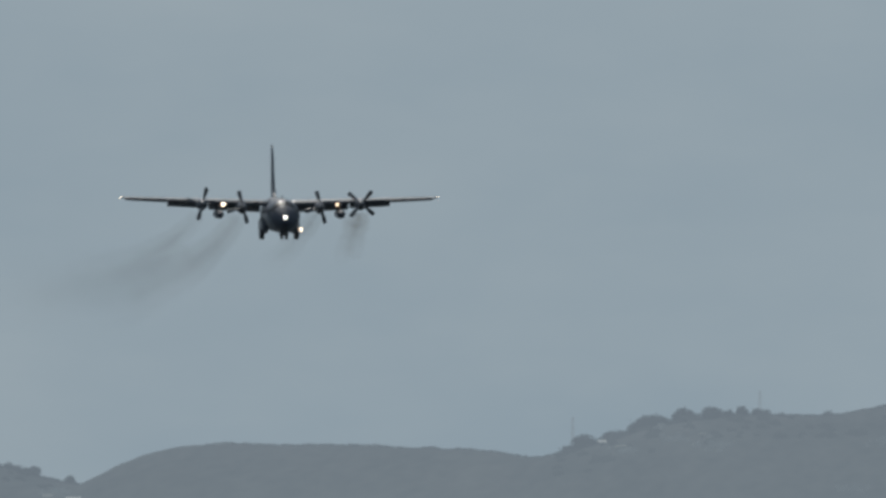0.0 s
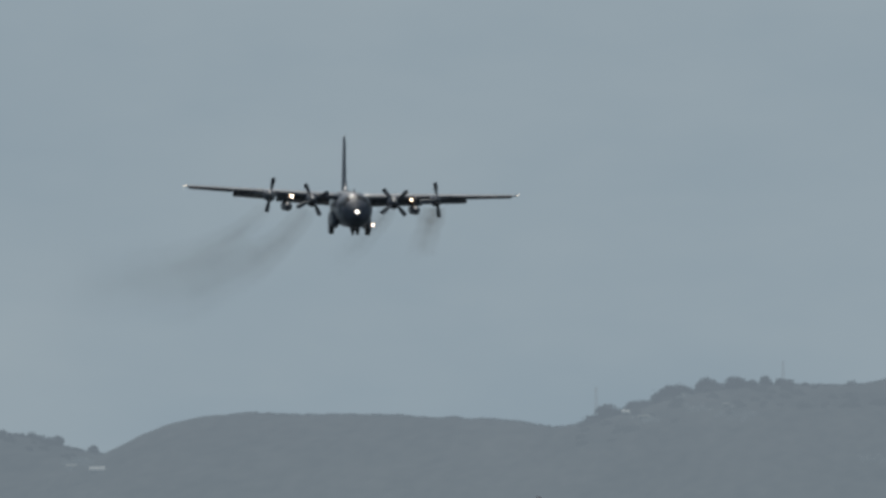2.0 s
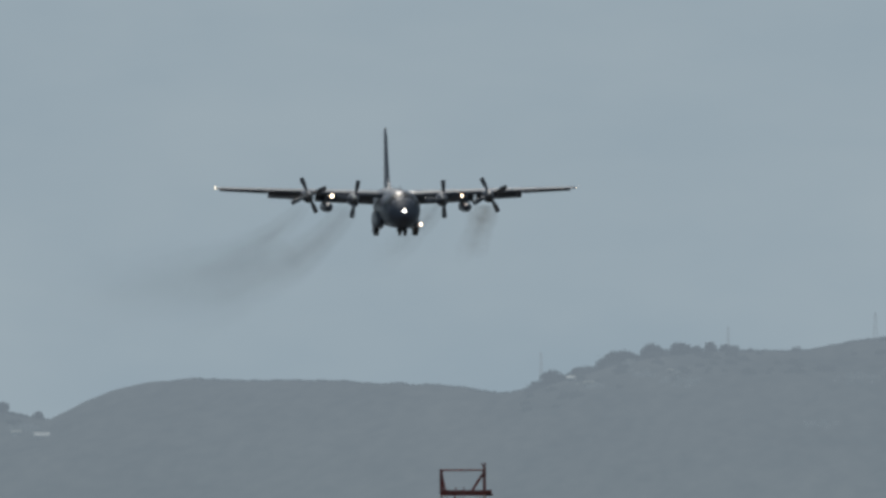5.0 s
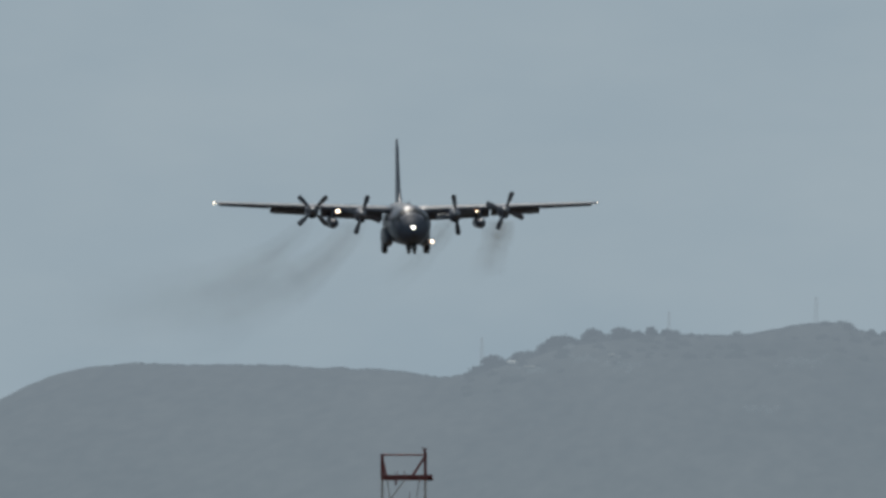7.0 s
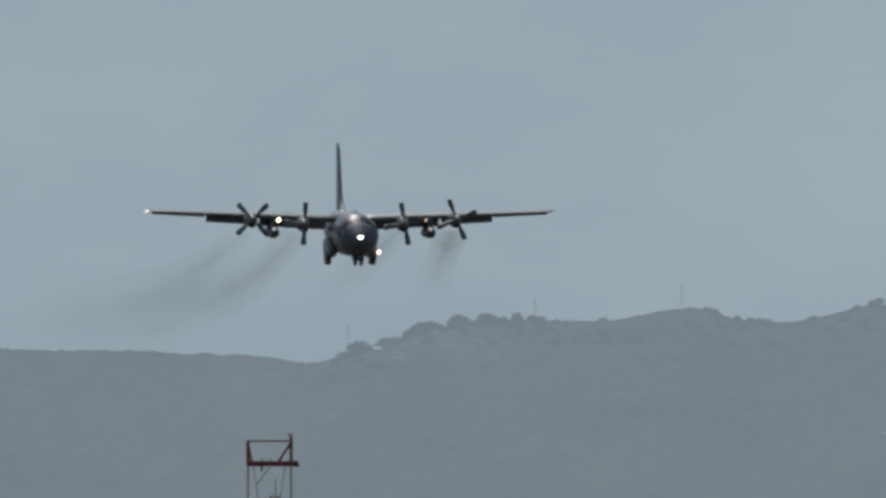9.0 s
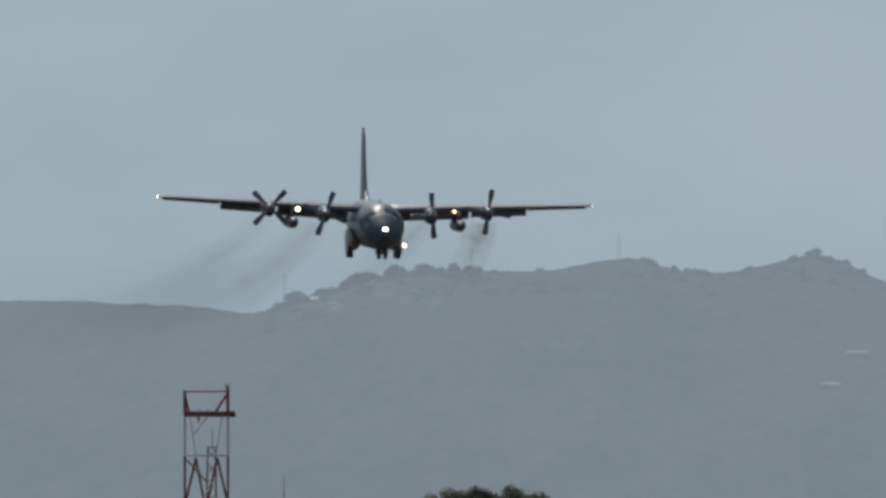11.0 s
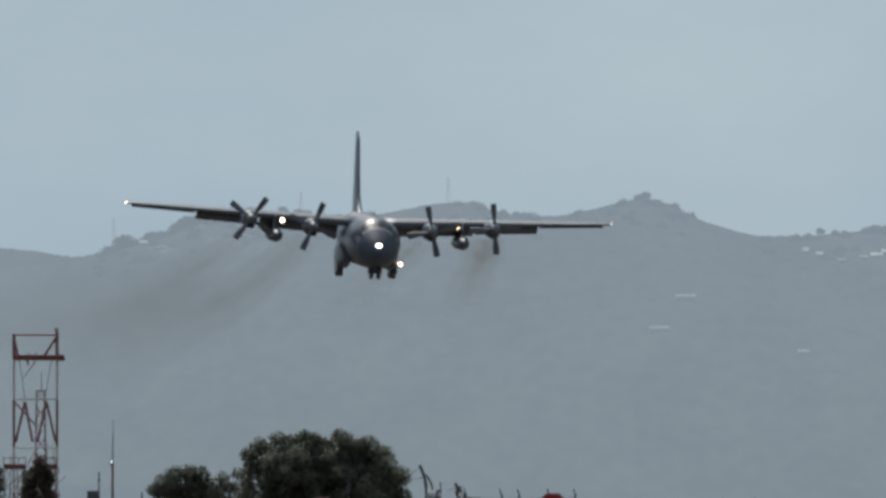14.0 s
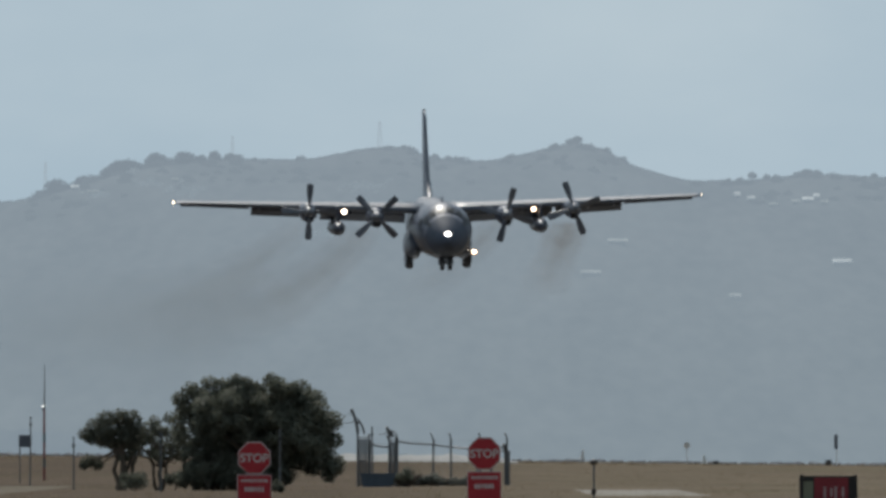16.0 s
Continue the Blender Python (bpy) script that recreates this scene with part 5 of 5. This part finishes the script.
def gate_post(x, y, w, h, arm, label):
    """A wide mesh-clad gate post under a curved barbed arm."""
    g = thing("gate_post", pose(x, y, lie(x, y)), label, "gate post", "gate posts of the fence")
    for s in (-1, 1):
        part("upright", bar(bmesh.new(), (s * w / 2, 0, -0.1), (s * w / 2, 0, h), 0.05, 8), M_GALV, g)
    for k in range(7):
        part("mesh_slat", box(bmesh.new(), -w / 2 + w * (k + 0.5) / 7, 0, h * 0.46, w / 7 * 0.8, 0.02, h * 0.88), M_GALV, g)
    for z in (0.12, h * 0.5, h * 0.93):
        part("crosspiece", bar(bmesh.new(), (-w / 2, 0, z), (w / 2, 0, z), 0.03, 6), M_GALV, g)
    pts = [Vector((-w / 2, 0, h)) + Vector((-arm * (k / 6) ** 1.8 * 0.5, -0.1 * k / 6, arm * 1.9 * (k / 6) ** 0.9)) for k in range(7)]
    for off in (0, w * 0.55):
        bm = bmesh.new()
        for p, q in zip(pts, pts[1:]):
            s = Vector((off, 0, 0))
            kk = 1 if not off else 0.6
            bar(bm, s + Vector((p.x, p.y, h + (p.z - h) * kk)), s + Vector((q.x, q.y, h + (q.z - h) * kk)), 0.075 if not off else 0.05, 7)
        part("curved_arm", bm, M_GALV, g)
    bm = bmesh.new()
    limb(bm, pts[3], pts[3] + Vector((-0.5, 0, -0.15)), 0.025, 0.012, random.Random(3), 4, 0.1)
    part("loose_wire", bm, M_GALV, g)
    rng = random.Random(int(x * 100) + 900)
    for k in range(5):
        bm = bmesh.new()
        a = pts[rng.randint(1, 6)] + Vector((rng.uniform(0, w * 0.5), 0, 0))
        limb(bm, a, a + Vector((rng.uniform(-0.25, 0.3), 0, rng.uniform(-0.35, 0.15))), 0.022, 0.01, rng, 5, 0.25)
        part("barbed_wire", bm, M_GALV, g)


gate_post(-3.82, 870, 0.55, 2.55, 0.62, "tall grey gate post with mesh cladding and a curved barbed arm")
gate_post(-2.42, 872, 0.32, 2.4, 0.25, "narrow grey gate post with mesh cladding")
fence_post(-3.36, 871, 2.85, -0.05, "thin leaning post between two gate posts")
fence_run([(-3.5, 872), (-2.6, 872)], 2.2, "short length of grey chain-link fence between gate posts")
fence_run([(-2.2, 874), (-0.5, 905), (0.4, 915), (1.9, 914), (3.2, 908)], 2.35, "grey chain-link fence with sagging rails on dry grass")
gate_post(3.2, 905, 0.2, 1.7, 0.2, "low grey gate post with a bent barbed arm")


def bin_box(x, y):
    b = thing("steel_bin", pose(x, y, lie(x, y)), "low faded blue steel bin standing at the gate", "bin")
    bm = bmesh.new()
    loft(bm, [[(sx * w, sy * 0.45, z) for sx, sy in ((-1, -1), (1, -1), (1, 1), (-1, 1))] for w, z in ((0.7, 0.02), (0.84, 0.62))])
    part("body", bm, M_BLUE, b)
    part("rim", box(bmesh.new(), 0, 0, 0.64, 1.74, 0.98, 0.06, bevel=0.015), M_BLUE, b)
    for k in (-0.5, 0.0, 0.5):
        part("rib", box(bmesh.new(), k, -0.47, 0.33, 0.06, 0.05, 0.56), M_BLUE, b)


bin_box(-3.1, 862)


# ---- stop signs ----
def words(text, size, m, mat, parent, name="lettering", label=""):
    cu = bpy.data.curves.new(name, "FONT")
    cu.body, cu.size, cu.extrude, cu.offset = text, size, 0.003, 0.006
    cu.align_x, cu.align_y = "CENTER", "CENTER"
    cu.materials.append(mat)
    ob = new(name, cu)
    ob.parent, ob.matrix_basis = parent, m
    return tagged(ob, label) if label else ob


def octagon(bm, r, depth, y, z):
    bmesh.ops.create_cone(bm, segments=8, radius1=r, radius2=r, depth=depth, cap_ends=True,
                          matrix=Matrix.Translation((0, y, z)) @ Matrix.Rotation(radians(90), 4, "X") @ Matrix.Rotation(radians(22.5), 4, "Z"))
    return bm


def stop_sign(x, y, z, plate_top):
    g = lie(x, y)
    s = thing("stop_sign", pose(x, y, g), "red octagonal stop sign over a red plate on steel posts", "sign", "stop signs")
    z, plate_top = z - g, plate_top - g
    for k in (-0.16, 0.16):
        part("post", bar(bmesh.new(), (k, 0.05, -0.2), (k, 0.05, z + 0.3), 0.03, 8), M_GALV, s)
    part("octagon_edge", octagon(bmesh.new(), 0.402, 0.012, 0, z), M_WORN, s, "white border of the octagon")
    part("octagon_face", octagon(bmesh.new(), 0.375, 0.012, -0.008, z), M_RED, s)
    words("STOP", 0.27, pose(0, -0.018, z - 0.01, 90, 0, 0), M_WORN, s, label="white capitals")
    pz = plate_top - 0.39
    part("plate_edge", box(bmesh.new(), 0, 0, pz, 0.785, 0.012, 0.78), M_WORN, s)
    part("plate_face", box(bmesh.new(), 0, -0.007, pz, 0.75, 0.012, 0.74), M_RED, s)
    rng = random.Random(int(x * 10) + 50)
    for row, (dz, h, n, span) in enumerate(((-0.14, 0.075, 9, 0.62), (-0.34, 0.11, 6, 0.46))):
        for k in range(n):
            w = span / n
            part("writing_bar", box(bmesh.new(), -span / 2 + (k + 0.5) * w, -0.016, plate_top + dz, w * rng.uniform(0.55, 0.8), 0.004, h * rng.uniform(0.8, 1.1)), M_WORN, s)
    for dz in (-0.5, 0.3):
        part("clamp", box(bmesh.new(), 0, 0.03, z + dz * 0.5, 0.5, 0.03, 0.05), M_GALV, s)


stop_sign(-4.32, 415, 1.50, 1.12)
stop_sign(0.945, 415, 1.60, 1.19)


def mandatory_board(x, y):
    """Boxed airfield sign: red face with white writing, black case."""
    g = lie(x, y)
    b = thing("airfield_sign", pose(x, y, g), "low boxed red airfield sign with white writing in a black case", "sign")
    part("case", box(bmesh.new(), 0, 0.08, 0.56, 1.6, 0.26, 0.84, bevel=0.03), M_BLACK, b)
    part("red_face", box(bmesh.new(), 0.08, -0.06, 0.56, 0.94, 0.02, 0.74), M_DEEPRED, b)
    part("side_face", box(bmesh.new(), -0.58, -0.06, 0.52, 0.32, 0.02, 0.62), M_OLIVE, b)
    for k, h in ((-0.16, 0.32), (0.02, 0.24), (0.14, 0.34), (0.34, 0.3)):
        part("writing_bar", box(bmesh.new(), k + 0.06, -0.073, 0.52, 0.07, 0.006, h), M_FADED, b)
    for k in (-0.74, 0.74):
        part("corner_post", box(bmesh.new(), k, -0.07, 0.58, 0.09, 0.06, 0.86, bevel=0.012), M_BLACK, b)
    for k in (-0.6, 0.0, 0.6):
        part("foot", bar(bmesh.new(), (k, 0.08, -0.1), (k, 0.08, 0.18), 0.04, 8), M_GALV, b)


mandatory_board(10.63, 500)


# ---- gravel, pale bank and grass ----
def patch(name, x0, x1, y0, y1, mat, label, seed, lift=0.02, swell=0.0):
    """An uneven strip that lies on the ground."""
    rng = random.Random(seed)
    nx, ny = 40, 24
    verts, faces = [], []
    for j in range(ny + 1):
        for i in range(nx + 1):
            u, v = i / nx, j / ny
            x, y = x0 + (x1 - x0) * u, y0 + (y1 - y0) * v
            edge = min(1.0, 5 * min(u, 1 - u, v, 1 - v)) + 0.35 * noise.noise((x * 0.6, y * 0.03, seed))
            verts.append((x, y, lie(x, y) + lift * min(1, max(-1.5, edge * 3 - 0.9)) + swell * math.sin(math.pi * v) * (min(1, 6 * min(u, 1 - u)) * (0.75 + 0.5 * noise.noise((x * 0.7, 0, seed))))))
    w = nx + 1
    for j in range(ny):
        for i in range(nx):
            faces.append((j * w + i, j * w + i + 1, (j + 1) * w + i + 1, (j + 1) * w + i))
    ob = cloud_object(name, verts, faces, mat)
    ob.data.polygons.foreach_set("use_smooth", [True] * len(faces))
    return tagged(ob, label, "ground", kind="structure")


patch("gravel_strip", 5.5, 10.6, 685, 810, M_PALE, "pale gravel track across dry grass", 1)
patch("gravel_strip", -22.5, -17.2, 690, 900, M_GRAVEL, "pale gravel track across dry grass", 2)
patch("pale_bank", -10.2, 6.0, 1380, 1500, M_PALEBANK, "low pale bank behind the fence", 3, 0.02, 0.62)


def grass():
    rng = random.Random(9)
    verts, faces = [], []
    for n in range(5000):
        y = rng.uniform(1330, 1520) if n < 1500 else rng.uniform(620, 1330)
        x = rng.uniform(-0.0262, 0.0262) * y
        if noise.noise((x * 0.25, y * 0.02, 7.0)) < rng.uniform(-0.5, 0.25):
            continue
        g = lie(x, y)
        h = rng.uniform(0.06, 0.2) if n < 1500 else rng.uniform(0.03, 0.1)
        for _ in range(3):
            i = len(verts)
            dx, dy, w = rng.gauss(0, 0.09), rng.gauss(0, 0.09), rng.uniform(0.012, 0.03)
            bx = x + rng.gauss(0, 0.12)
            verts += [(bx - w, y, g - 0.02), (bx + w, y, g - 0.02), (bx + dx, y + dy, g + h)]
            faces.append((i, i + 1, i + 2))
    tagged(cloud_object("dry_grass", verts, faces, M_STRAW), "tufts of dry yellow-brown grass over the airfield", "grass", kind="stuff")


grass()


def horizon_scrub():
    """Low scrub along the far edge of the field, haze put into its pale grey leaves."""
    rng = random.Random(17)
    verts, faces = [], []
    for _ in range(620):
        y = rng.uniform(1475, 1540)
        x = rng.uniform(-0.027, 0.027) * y
        r = rng.uniform(0.1, 0.36) * (0.5 + 0.9 * abs(noise.noise((x * 0.12, 5.0, 2.0))))
        leaf_cloud(verts, faces, (x, y, lie(x, y) + r * 0.4), r, 70, 0.07, rng, 0.7)
    tagged(cloud_object("horizon_scrub", verts, faces, M_HAZED_SCRUB), "low scrub along the far edge of the airfield, greyed by painted haze", "scrub", kind="stuff")


horizon_scrub()


# ---- what moves ----
# seconds, place of the wing's centre, bank, heading (degrees)
FLIGHT = [
    (0.0, -87.85, 2303.8, 65.63, -0.10, 5.86),
    (0.5, -85.23, 2275.4, 63.91, 0.51, 5.91),
    (1.0, -82.64, 2247.0, 62.36, 1.51, 5.74),
    (1.5, -80.24, 2218.6, 60.88, 2.08, 5.73),
    (2.0, -77.71, 2190.2, 59.57, 1.63, 6.05),
    (2.5, -75.29, 2161.7, 58.24, 1.02, 6.45),
    (3.0, -72.41, 2133.2, 56.77, 1.05, 6.89),
    (3.5, -69.70, 2104.7, 55.44, 0.70, 7.20),
    (4.0, -66.99, 2076.2, 53.52, -0.16, 7.28),
    (4.2, -65.52, 2064.8, 53.17, -0.40, 7.15),
    (6.5, -52.73, 1933.1, 46.86, 0.19, 5.04),
    (7.0, -49.76, 1904.4, 45.41, -0.10, 5.22),
    (7.5, -46.97, 1875.7, 44.33, 0.37, 5.40),
    (8.0, -44.31, 1847.0, 42.99, 0.61, 5.55),
    (8.5, -41.53, 1818.2, 41.87, 0.49, 5.77),
    (9.0, -38.97, 1789.5, 40.52, -0.05, 6.05),
    (9.5, -36.47, 1760.7, 39.01, 0.22, 6.34),
    (12.0, -23.20, 1616.3, 31.10, 1.79, 5.25),
    (12.5, -20.71, 1587.3, 29.46, 2.56, 5.22),
    (13.0, -17.75, 1558.4, 27.77, 3.88, 5.23),
    (13.5, -14.94, 1529.4, 26.40, 3.90, 5.28),
    (14.0, -11.84, 1500.4, 25.09, 2.51, 5.11),
    (14.5, -8.99, 1471.3, 23.98, 0.97, 4.65),
    (15.0, -5.83, 1442.2, 22.55, -0.30, 4.17),
    (15.5, -3.17, 1413.2, 21.40, -0.42, 3.85),
    (16.0, -0.40, 1384.0, 20.06, -0.85, 3.67),
]
STANDS = [row[0] for row in FLIGHT]
# lean of the uppermost blade of each propeller at those seconds; four blades, so it repeats every 90 degrees
BLADES = [
    [15, 27, 41, 45, 10, 46, 10, 34, -18, 6, -11, 45, -28, 7, 17, 46, -28, 29, 22, -27, -15, 36, -26, 1, -9, 3],
    [-15, 10, 46, -15, -27, 26, 6, 44, 3, 33, 35, 18, 48, 11, 38, 3, 36, 9, 24, -4, 37, 22, -27, 15, 14, 47],
    [-15, 10, 46, -21, 48, 4, -7, 31, -2, 28, 10, -7, 33, -1, 29, -10, 16, -18, -2, 52, 3, -13, 19, -19, -13, 16],
    [40, -24, 12, 26, -8, 28, 5, 33, -12, 11, -29, 22, 49, 5, 28, -22, -4, 16, 29, -10, 24, -6, 18, 53, 48, -19],
]


def turning(leans, rate=-720.0, every=0.1):
    """Rows of (seconds, angle): a steady turn through the given leans."""
    total = [float(leans[0])]
    for k in range(1, len(leans)):
        goal = total[-1] + rate * (STANDS[k] - STANDS[k - 1])
        total.append(leans[k] + 90.0 * round((goal - leans[k]) / 90.0))
    return [(i * every, float(np.interp(i * every, STANDS, total))) for i in range(161)]


def motions():
    walk(air, [(t, pose(x, y, z, 2.3, bank, head)) for t, x, y, z, bank, head in FLIGHT])
    for trail in SMOKE:
        walk(trail, [(t, pose(x, y, z, 1.5, bank * 0.4, head * 0.5)) for t, x, y, z, bank, head in FLIGHT])
    for (prop, x, z), leans in zip(PROPS, BLADES):
        walk(prop, [(t, pose(x, PROP_Y, z, 0, a, 0)) for t, a in turning(leans)])


motions()
